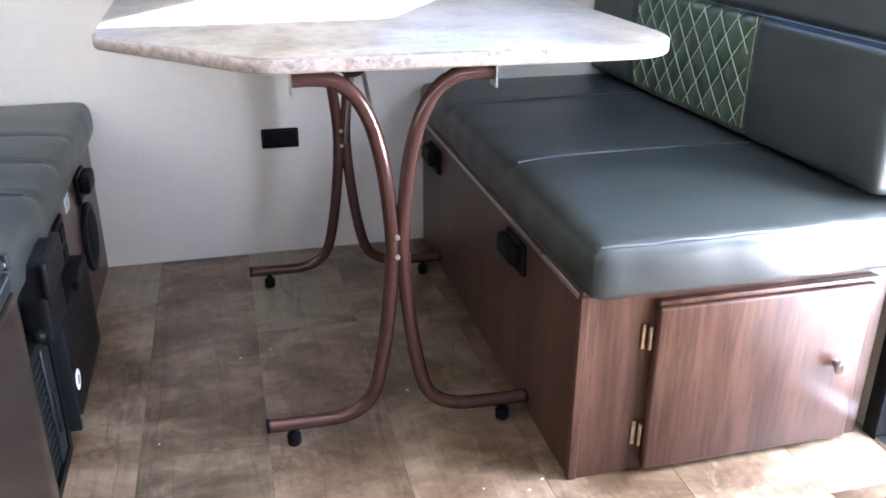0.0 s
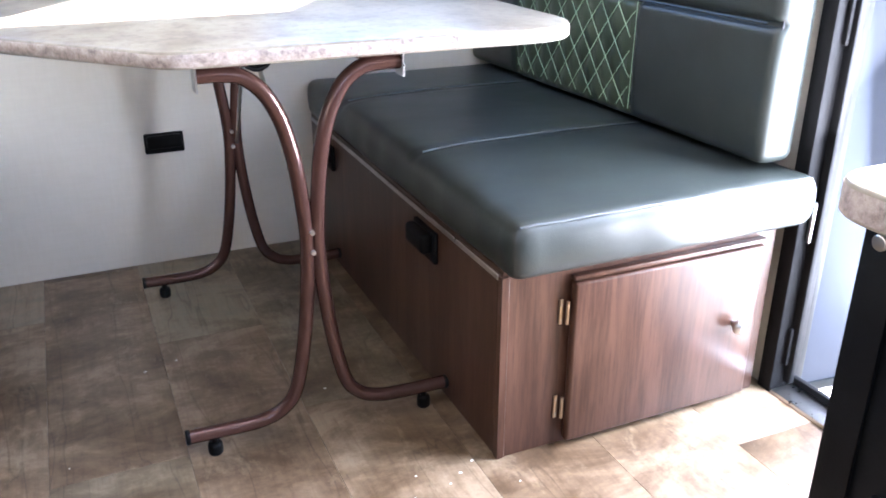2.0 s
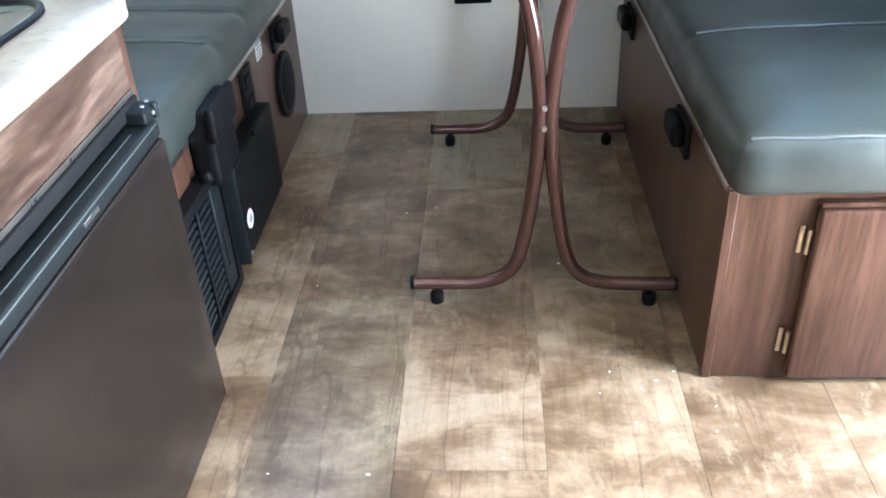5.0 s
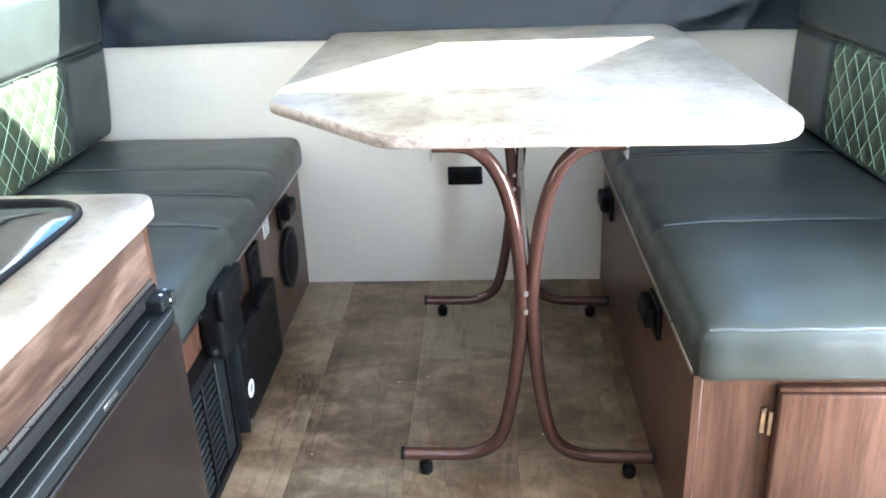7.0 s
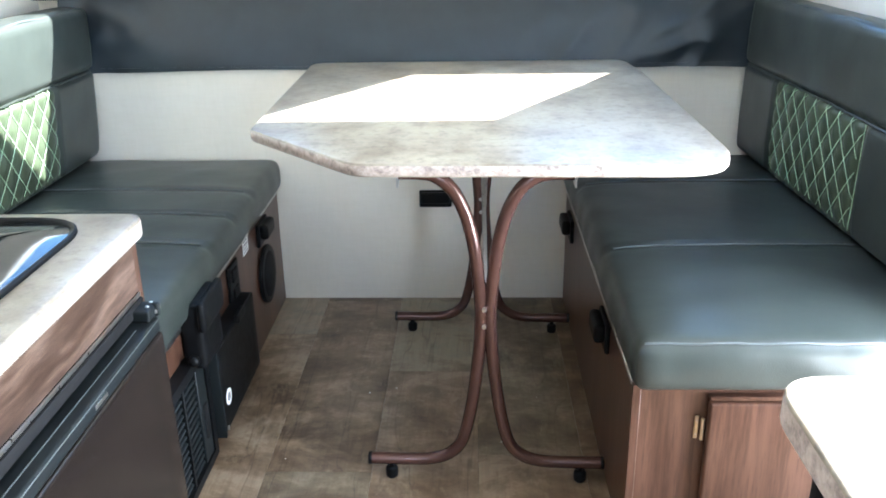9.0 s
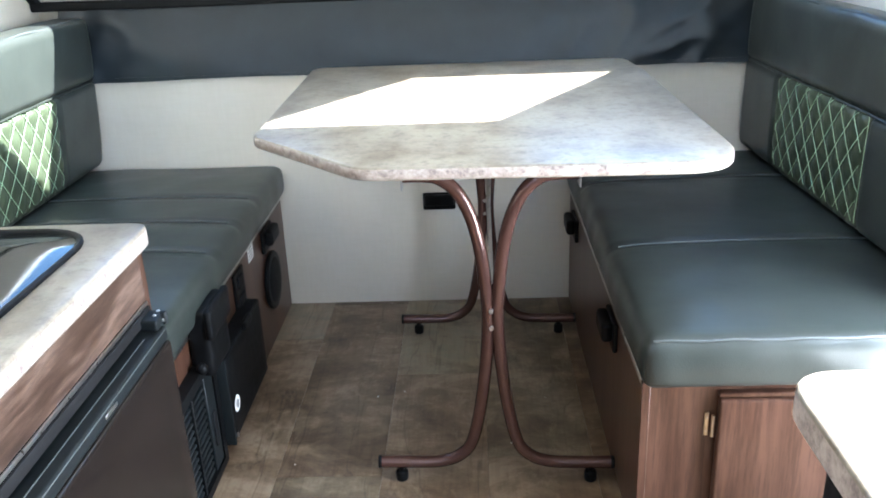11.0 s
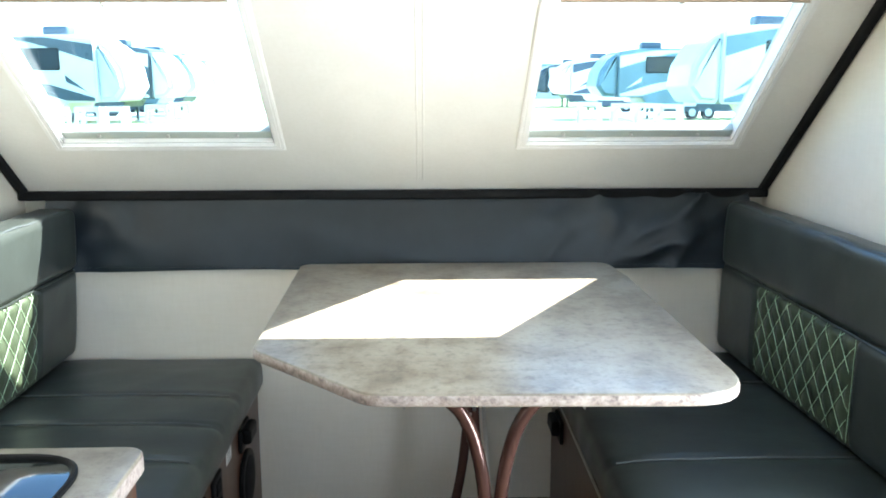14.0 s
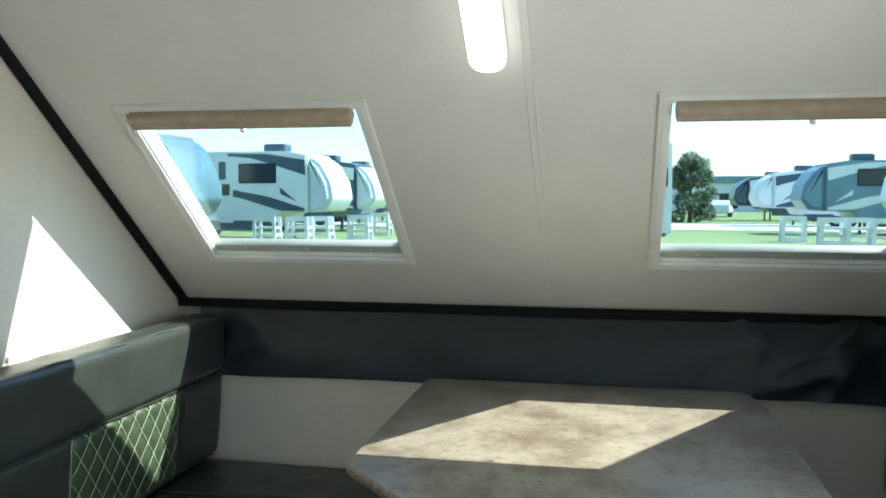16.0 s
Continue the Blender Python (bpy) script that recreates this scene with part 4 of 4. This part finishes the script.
part("lid", extrude_outline(inner, 0.6604, 0.6642, 0.0015, 2), M_DARKGLASS, sk, "black glass lid")

fg = thing("fridge", "dark brown built-in fridge with a black top trim", "fridge")
FY0, FY1 = 1.305, 1.870
part("body", box(XL + 0.03, -0.302, FY0, FY1 - 0.002, 0.0, 0.528), M_GASKET, fg, smooth=False)
part("frame_rail", box(-0.3015, -0.2775, FY0, FY1 - 0.002, 0.509, 0.5285, 0.002), M_GASKET, fg)
fd = part("door", soft_box(-0.287, -0.2445, FY0 + 0.002, FY1 - 0.022, 0.006, 0.476, 0.006, (3, 12, 10)), M_FRIDGE, fg, "dark bronze fridge door")
part("top_trim", soft_box(-0.289, -0.2475, FY0 + 0.002, FY1 - 0.022, 0.477, 0.502, 0.005, (4, 16, 3)), M_FRAME, fd, "dark grey door trim")
part("handle_groove", box(-0.2672, -0.2655, FY0 + 0.03, FY1 - 0.075, 0.5015, 0.5032, 0.0005, 1), M_PIPE, fd)
part("trim_line", box(-0.2492, -0.2474, FY0 + 0.004, FY1 - 0.030, 0.4965, 0.4990, 0.0005, 1), M_PIPE, fd)
part("badge", box(-0.2478, -0.2466, 1.590, 1.630, 0.4855, 0.4915, 0.0004, 1), M_STEEL, fd, "small bright maker's badge")
hi = part("hinge", soft_box(-0.300, -0.252, FY1 - 0.052, FY1 - 0.006, 0.503, 0.522, 0.004, (4, 4, 3)), M_FRAME, fg, "steel door hinge")
part("hinge_pin", disc((-0.252, FY1 - 0.018, 0.513), (0, 0, 1), 0.006, 0.022, 12, 0.002), M_FRAME, hi)
for dy, dz in ((-0.030, 0.5215), (-0.012, 0.5215), (-0.010, 0.512), (-0.024, 0.511)):
    part("hinge_screw", disc((-0.262 if dz > 0.52 else -0.2515, FY1 + dy, dz), (0, 0, 1) if dz > 0.52 else (1, 0, 0), 0.0032, 0.004, 10, 0.001), M_STEEL, hi)
part("plinth", box(-0.300, -0.2845, FY0, FY1 - 0.002, 0.0, 0.020), M_GASKET, fg, smooth=False)

# ---- unit beside the door ----
worktop("side_worktop", [(0.544, 0.10), (XR - 0.004, 0.10), (XR - 0.004, 1.318), (0.544, 1.318)], [0.01, 0.005, 0.02, 0.05], 0.666, 0.700, "pale greige laminate worktop beside the door")
un = thing("heater_unit", "black metal appliance cabinet with louvres beside the door", "appliance")
part("body", box(0.596, XR - 0.006, 0.12, 1.300, 0.0, 0.6658, 0.003), M_BLACK, un)
part("corner_post", box(0.590, 0.5955, 1.262, 1.302, 0.0, 0.665, 0.002), M_BLACK, un)
for k in range(7):
    part("louvre", soft_box(0.5885, 0.5957, 0.86, 1.225, 0.600 - k * 0.026, 0.612 - k * 0.026, 0.003, (2, 10, 2)), M_FRAME, un)
part("lower_door", soft_box(0.5875, 0.5957, 0.80, 1.235, 0.04, 0.40, 0.003, (2, 8, 8)), M_BLACK, un)
for z in (0.640, 0.30):
    part("screw", disc((0.5885, 1.283, z), (1, 0, 0), 0.008, 0.005, 14, 0.002), M_STEEL, un)

# ---- ceiling lamp ----
lm = thing("ceiling_lamp", "lit white capsule-shaped lamp on the sloping roof", "ceiling lamp", at=ROOF_BACK)
cap = rounded([(0.049, 0.838), (0.122, 0.838), (0.122, 1.20), (0.049, 1.20)], 0.0364, 10)
part("base", extrude_outline([(0.086 + (x - 0.086) * 1.05, 1.006 + (y - 1.006) * 1.012) for x, y in cap], -0.001, 0.008, 0.002), M_WHITE, lm)
part("diffuser", extrude_outline(cap, 0.008, 0.030, 0.010, 4), M_LAMP, lm, "glowing white diffuser")


# ---- outside ----
GROUND = -0.62


def sheet(name, x0, x1, y0, y1, z, mat, label):
    bm = bmesh.new()
    bm.faces.new([bm.verts.new(p) for p in ((x0, y0, z), (x1, y0, z), (x1, y1, z), (x0, y1, z))])
    return tagged(part(name, bm, mat, smooth=False), label, name, kind="structure")


sheet("ground", -900, 900, -900, 900, GROUND, M_GRASS, "mown grass of the sales yard")
rd = part("road", extrude_outline([(-60, 52.5), (90, 48.5), (90, 60.0), (-60, 64.0)], GROUND - 0.05, GROUND + 0.02), M_ROAD, smooth=False)
tagged(rd, "pale gravel lane across the grass", "road", kind="structure")
# pale sheet out of view, added to reflect sunlight in through the doorway
pv = part("pavement_bounce", extrude_outline([(-40, -12), (30, -12), (30, 7.5), (-40, 7.5)], GROUND - 0.05, GROUND + 0.012), M_ROAD, smooth=False)
tagged(pv, "unseen pale gravel sheet under the camper, added to bounce sunlight in at the door", "gravel", kind="structure")


def side_shape(points, y, depth):
    """A flat graphic or panel on the side of a trailer, in its x-z plane."""
    bm = bmesh.new()
    f = bm.faces.new([bm.verts.new((x, y, z)) for x, z in points])
    r = bmesh.ops.extrude_face_region(bm, geom=[f])
    bmesh.ops.translate(bm, verts=[v for v in r["geom"] if isinstance(v, bmesh.types.BMVert)], vec=(0, depth, 0))
    return bm


def trailer(length, top, fifth, skin, nose, graphic, label, at):
    """A parked trailer, its nose at +x, its near side at y = -1.22."""
    t = thing("fifth_wheel_trailer" if fifth else "travel_trailer", label, "trailer", "parked trailers", at=at)
    h = top
    if fifth:
        prof = [(0, 0.75), (length - 3.1, 0.75), (length - 2.8, 1.18), (length - 1.5, 1.18), (length - 1.5, h - 0.22), (length - 2.6, h - 0.04), (0, h)]
        front = [(length - 1.5, 1.18), (length - 0.75, 1.22), (length - 0.36, 1.75), (length - 0.50, 2.5), (length - 0.95, h - 0.62), (length - 1.5, h - 0.22)]
    else:
        prof = [(0, 0.5), (length - 0.9, 0.5), (length - 0.9, h - 0.15), (length - 1.4, h), (0, h)]
        front = [(length - 0.9, 0.55), (length - 0.25, 0.85), (length, 1.5), (length - 0.2, h - 0.65), (length - 0.9, h - 0.15)]
    body = side_shape(prof, -1.22, 2.44)
    bmesh.ops.bevel(body, geom=body.edges[:], offset=0.06, segments=2, affect="EDGES")
    part("body", body, skin, t)
    cap = side_shape(rounded(front, 0.25, 4), -1.19, 2.38)
    bmesh.ops.bevel(cap, geom=[e for e in cap.edges if abs(e.verts[0].co.y - e.verts[1].co.y) < 1e-4], offset=0.18, segments=3, affect="EDGES")
    part("nose_cap", cap, nose, t)
    L = length - 1.2
    bands = [[(0.3, 1.05), (L * 0.55, 1.15), (L - 0.8, 1.55), (L - 1.3, 1.75), (L * 0.5, 1.5), (0.3, 1.3)],
             [(L * 0.35, h - 0.25), (L - 0.1, h - 1.0), (L - 0.1, h - 0.62), (L * 0.5, h - 0.12)],
             [(0.3, 1.95), (L * 0.32, 2.35), (L * 0.62, 1.62), (L * 0.7, 1.70), (L * 0.36, 2.6), (0.3, 2.25)],
             [(L - 1.6, 2.2), (L - 0.5, 1.75), (L - 0.3, 1.62), (L - 0.9, 2.12)]]
    if fifth:
        n, k = length - 1.5, h / 3.65
        bands = [[(n - 3.85, 3.55 * k), (n - 1.9, 3.50 * k), (n - 0.06, 3.24 * k), (n - 0.06, 2.62 * k), (n - 1.45, 3.02 * k), (n - 2.7, 3.34 * k), (n - 3.85, 3.43 * k)],
                 [(n - 4.4, 2.30), (n - 3.2, 2.08), (n - 1.9, 1.87), (n - 0.1, 1.36), (n - 0.1, 1.24), (n - 1.3, 1.26), (n - 3.2, 1.78), (n - 4.4, 1.95)],
                 [(n - 1.28, 2.25), (n - 0.42, 1.62), (n - 1.25, 1.98)],
                 [(n - 4.30, 1.2), (n - 3.95, 1.2), (n - 3.95, 3.2 * k), (n - 4.30, 3.2 * k)]]
    for q in bands:
        part("graphic_band", side_shape(q, -1.232, 0.02), graphic, t)
    wins = ((L - 3.3, 1.5, h - 1.55, h - 0.95), (L - 6.2, 1.1, h - 1.55, h - 0.95))
    if fifth:
        wins = ((length - 4.75, 1.75, 2.48, 3.24), (length - 7.9, 1.1, 2.4, 2.95))
    for x, w, zb, zt in wins:
        wn_ = part("window", side_shape(rounded([(x, zb), (x + w, zb), (x + w, zt), (x, zt)], 0.08, 3), -1.236, 0.03), M_RVWIN, t)
        part("window_frame", side_shape(rounded([(x - 0.05, zb - 0.05), (x + w + 0.05, zb - 0.05), (x + w + 0.05, zt + 0.05), (x - 0.05, zt + 0.05)], 0.08, 3), -1.2335, 0.02), M_GASKET, wn_)
    part("air_conditioner", soft_box(L - 2.9, L - 1.8, -0.35, 0.35, h - 0.03, h + 0.34, 0.12, (4, 4, 2)), M_RVGREY, t)
    part("skirt", box(0.2, L - 2.1, -1.205, -1.16, 0.42, 0.82), M_RVGREY, t)
    for x in (L * 0.36, L * 0.36 + 0.9):
        wh = part("wheel", disc((x, -1.08, 0.38), (0, 1, 0), 0.38, 0.24, 22, 0.05), M_TYRE, t)
        part("rim", disc((x, -1.205, 0.38), (0, 1, 0), 0.20, 0.02, 16, 0.005), M_RVSILVER, wh)
    gx = length - 3.3 if fifth else length - 0.6
    for y in (-0.9, 0.9):
        lg = part("landing_leg", box(gx, gx + 0.12, y - 0.06, y + 0.06, 0.04, 1.0 if fifth else 0.9, 0.01), M_RVGREY, t)
        part("foot_plate", box(gx - 0.08, gx + 0.20, y - 0.14, y + 0.14, 0.0, 0.04, 0.008), M_RVGREY, lg)
    dx = L - 4.6
    dd = part("entry_door", side_shape(rounded([(dx, 0.7), (dx + 0.7, 0.7), (dx + 0.7, 2.6), (dx, 2.6)], 0.06, 3), -1.234, 0.02), M_RVWHITE, t)
    part("door_window", side_shape(rounded([(dx + 0.15, 1.9), (dx + 0.55, 1.9), (dx + 0.55, 2.4), (dx + 0.15, 2.4)], 0.06, 3), -1.240, 0.02), M_RVWIN, dd)
    return t


def step_frame(at):
    """A pale framed step stand on the grass."""
    s = thing("step_stand", "white framed step stand on the grass", "step stand", "step stands", at=at)
    for y in (0.0, 0.45):
        out = [(0, y, 0), (1.05, y, 0), (1.0, y, 1.08), (0.05, y, 1.08)]
        hole = [(0.15, y, 0.16), (0.90, y, 0.16), (0.87, y, 0.90), (0.18, y, 0.90)]
        part("side_frame", wall_with_hole(out, hole, (0, 0.05, 0)), M_RVWHITE, s, smooth=False)
    for z in (0.38, 0.66):
        part("tread", box(0.10, 1.0, 0.051, 0.449, z - 0.05, z + 0.05, 0.01), M_RVWHITE, s)
    return s


def bearing(deg, dist):
    """A place on the ground that far from the dinette, deg degrees to the right of straight ahead."""
    return 0.3 + dist * math.sin(radians(deg)), 0.65 + dist * math.cos(radians(deg))


def park(deg, dist, turn, length, top, fifth, skin, nose, graphic, label):
    """Parks a trailer with its nose at that bearing; turn: heading of the nose."""
    x, y = bearing(deg, dist)
    m = pose(x, y, GROUND, 0, 0, turn) @ Matrix.Translation((-length, 1.22 if abs(turn) < 90 else 1.22, 0))
    return trailer(length, top, fifth, skin, nose, graphic, label, m)


# row whose noses point to +x
park(-27.9, 26.0, -7, 10.0, 3.95, True, M_RVTEAL, M_RVTEAL, M_RVWHITE, "steel-blue fifth-wheel trailer with white graphics")
park(-18.4, 36.0, -7, 10.5, 3.85, True, M_RVWHITE, M_RVSILVER, M_RVGREY, "white fifth-wheel trailer with slate swoosh graphics")
park(-15.6, 45.0, -7, 10.0, 3.8, True, M_RVGREY, M_RVSILVER, M_RVWHITE, "slate fifth-wheel trailer with a silver nose cap")
park(-14.0, 53.0, -7, 10.0, 3.8, True, M_RVBLUE, M_RVWHITE, M_RVGREY, "blue-grey fifth-wheel trailer with a white nose cap")
park(-12.8, 61.0, -7, 10.0, 3.7, True, M_RVGREY, M_RVSILVER, M_RVWHITE, "slate fifth-wheel trailer with a silver nose cap")
for deg, dist in ((-24.1, 33.5), (-22.0, 33.8), (-20.6, 34.2), (-17.9, 37.0), (-16.4, 41.0)):
    x, y = bearing(deg, dist)
    step_frame(pose(x, y, GROUND, 0, 0, -7))


def park_mirror(deg, dist, turn, length, top, fifth, skin, nose, graphic, label):
    """The facing row: noses point to -x, near side still towards the dinette."""
    x, y = bearing(deg, dist)
    t = trailer(length, top, fifth, skin, nose, graphic, label, None)
    t.matrix_world = pose(x, y, GROUND, 0, 0, turn) @ Matrix.Diagonal((-1, 1, 1, 1)) @ Matrix.Translation((-length, 1.22, 0))
    return t


park_mirror(16.5, 30.0, 4, 9.5, 3.85, True, M_RVWHITE, M_RVSILVER, M_RVBLUE, "pale fifth-wheel trailer with blue-grey graphics and a rounded nose")
park_mirror(11.0, 46.0, 4, 9.5, 3.75, True, M_RVBLUE, M_RVBLUE, M_RVWHITE, "steel-blue fifth-wheel trailer with pale graphics")
park_mirror(8.4, 58.0, 4, 9.0, 3.6, True, M_RVWHITE, M_RVWHITE, M_RVGREY, "white fifth-wheel trailer with slate graphics")
park_mirror(7.15, 72.0, 4, 9.5, 3.6, True, M_RVGREY, M_RVGREY, M_RVWHITE, "dark slate fifth-wheel trailer with white graphics")
park_mirror(-9.9, 32.4, 0, 7.6, 3.85, False, M_RVWHITE, M_RVWHITE, M_RVGREY, "white travel trailer on the grass between the rows")
for deg, dist in ((10.3, 38.0), (12.5, 36.0), (14.0, 36.0), (15.4, 35.0)):
    x, y = bearing(deg, dist)
    step_frame(pose(x, y, GROUND, 0, 0, 4))


def tree(name, deg, dist, h, seed):
    rnd = random.Random(seed)
    x, y = bearing(deg, dist)
    t = thing(name, "full dark green broadleaf tree beyond the lane", "tree", at=pose(x, y, GROUND))
    bm = tube(smooth_path([(0, 0, 0), (0.05, 0.02, h * 0.3), (-0.04, 0.05, h * 0.6), (0, 0, h * 0.9)]), lambda u: 0.20 * (1 - 0.85 * u), 8)
    for k in range(9):
        a, z = rnd.uniform(0, 6.28), h * rnd.uniform(0.25, 0.7)
        l = h * rnd.uniform(0.18, 0.3)
        tube([(0, 0, z), (math.cos(a) * l * 0.6, math.sin(a) * l * 0.6, z + l * 0.4), (math.cos(a) * l, math.sin(a) * l, z + l * 0.9)], lambda u: 0.07 * (1 - 0.8 * u), 5, bm)
    part("trunk", bm, M_BARK, t)
    verts, faces = [], []
    lobes = []
    for k in range(26):
        a, e = rnd.uniform(0, 6.28), rnd.uniform(0.0, 0.98)
        w = h * 0.34 * math.sin(math.pi * min(0.97, e * 0.76 + 0.24)) ** 0.7 * rnd.uniform(0.35, 1.0)
        lobes.append((Vector((math.cos(a) * w, math.sin(a) * w, h * (0.06 + 0.90 * e))), h * rnd.uniform(0.07, 0.14)))
    for c, r in lobes:
        for k in range(330):
            d = Vector((rnd.gauss(0, 1), rnd.gauss(0, 1), rnd.gauss(0, 1))).normalized() * r * rnd.uniform(0.55, 1.12)
            p = c + d
            s = rnd.uniform(0.07, 0.16)
            u = Vector((rnd.gauss(0, 1), rnd.gauss(0, 1), rnd.gauss(0, 1))).normalized()
            v = u.orthogonal().normalized()
            i = len(verts)
            verts += [p - u * s, p + v * s * 0.5, p + u * s, p - v * s * 0.5]
            faces.append((i, i + 1, i + 2, i + 3))
    me = bpy.data.meshes.new("crown")
    me.from_pydata([tuple(v) for v in verts], [], faces)
    me.materials.append(M_LEAF)
    cr = new("crown", me)
    cr.parent = t
    return t


tree("tree", 4.75, 66.0, 5.2, 3)
tree("tree", -6.0, 110.0, 7.5, 11)

bd = thing("warehouse", "long pale warehouse with a blue roof across the lane", "building", at=pose(*bearing(9.0, 120.0), GROUND, 0, 0, -6))
part("wall", box(-16, 26, 0, 14, 0, 3.9), M_RVWHITE, bd, smooth=False)
part("roof", side_shape([(-16.6, 3.8), (26.6, 3.8), (26.2, 4.7), (-16.2, 4.7)], -0.5, 15), M_RVBLUE, bd, smooth=False)
for k in range(9):
    part("window", box(-14 + k * 4.4, -11.6 + k * 4.4, -0.06, 0.02, 0.4, 2.4), M_RVWIN, bd, smooth=False)


def car(at):
    c = thing("car", "white parked estate car beyond the grass", "car", at=at)
    prof = [(0, 0.35), (4.4, 0.35), (4.45, 0.75), (4.2, 0.98), (3.2, 1.08), (2.5, 1.55), (0.7, 1.6), (0.1, 1.15)]
    b = side_shape(rounded(prof, 0.15, 3), -0.88, 1.76)
    bmesh.ops.bevel(b, geom=[e for e in b.edges if abs(e.verts[0].co.y - e.verts[1].co.y) < 1e-4], offset=0.1, segments=2, affect="EDGES")
    part("body", b, M_RVWHITE, c)
    part("side_window", side_shape([(0.5, 1.1), (3.0, 1.1), (2.4, 1.48), (0.75, 1.5)], -0.89, 0.02), M_RVWIN, c)
    part("windscreen", box(3.02, 3.06, -0.65, 0.65, 1.1, 1.3), M_RVWIN, c)
    for x in (0.85, 3.55):
        for y in (-0.78, 0.78):
            part("wheel", disc((x, y, 0.33), (0, 1, 0), 0.33, 0.2, 18, 0.03), M_TYRE, c)
    return c


car(pose(*bearing(6.55, 84.0), GROUND, 0, 0, 78))


# ---- floor: printed planks on a base sheet ----
fl = part("floor", box(XL - 0.04, XR + 0.04, YF - 0.04, YB + 0.04, -0.05, -0.0028), M_GASKET, smooth=False)
tagged(fl, "distressed grey-brown vinyl plank floor", "floor", kind="structure")
PW, PL = 0.2275, 0.86
shared = {}


def plank(x0, x1, y0, y1, look_of):
    w, l = x1 - x0, y1 - y0
    key = (round(w, 3), round(l, 3), look_of)
    if key not in shared:
        shared[key] = mesh_of("plank", box(-w / 2 + 0.0002, w / 2 - 0.0002, -l / 2 + 0.0002, l / 2 - 0.0002, -0.0028, 0.0, 0.0005, 1), M_PLANK[look_of], False)
    ob = new("plank", shared[key])
    ob.location = ((x0 + x1) / 2, (y0 + y1) / 2, 0)
    ob.parent = fl


starts = {0: 1.685, -1: 2.118, -2: 2.755, 1: 1.32, 2: 1.42, 3: 2.30, 4: 1.75}
prints = random.Random(8)
print_of = {(0, 1.69): "cream", (0, 0.83): "brown", (0, 2.55): "grey", (-1, 1.26): "grey", (-1, 2.12): "brown", (-2, 1.9): "brown", (-2, 2.76): "cream",
            (1, 1.32): "brown", (1, 2.18): "grey", (2, 1.42): "brown", (2, 0.56): "cream", (3, 1.44): "brown"}
for row in range(-5, 6):
    x0, x1 = max(XL, 0.048 + row * PW), min(XR, 0.048 + (row + 1) * PW)
    if x1 - x0 < 0.01:
        continue
    y = starts.get(row, 1.2 + 0.37 * (row % 3))
    while y > YF:
        y -= PL
    while y < YB:
        a, b2 = max(y, YF), min(y + PL, YB)
        if b2 - a > 0.005:
            plank(x0, x1, a, b2, print_of.get((row, round(y + 1e-6, 2)), prints.choice(("brown", "brown", "grey", "dark"))))
        y += PL


# crumbs and lint on the planks
flecks = bmesh.new()
lint = random.Random(5)
for k in range(20):
    fx, fy = lint.uniform(-0.15, 0.62), lint.uniform(1.45, 2.5)
    if k > 12:
        fx, fy = lint.gauss(0.42, 0.06), lint.gauss(1.86, 0.04)
    r = lint.uniform(0.0010, 0.0024)
    bmesh.ops.create_icosphere(flecks, subdivisions=1, radius=r, matrix=Matrix.Translation((fx, fy, r * 0.3)) @ Matrix.Diagonal((lint.uniform(0.8, 1.8), 1, 0.35, 1)))
tagged(part("floor_crumbs", flecks, M_PAPER), "scattered white crumbs and lint on the planks", "crumbs", kind="stuff")
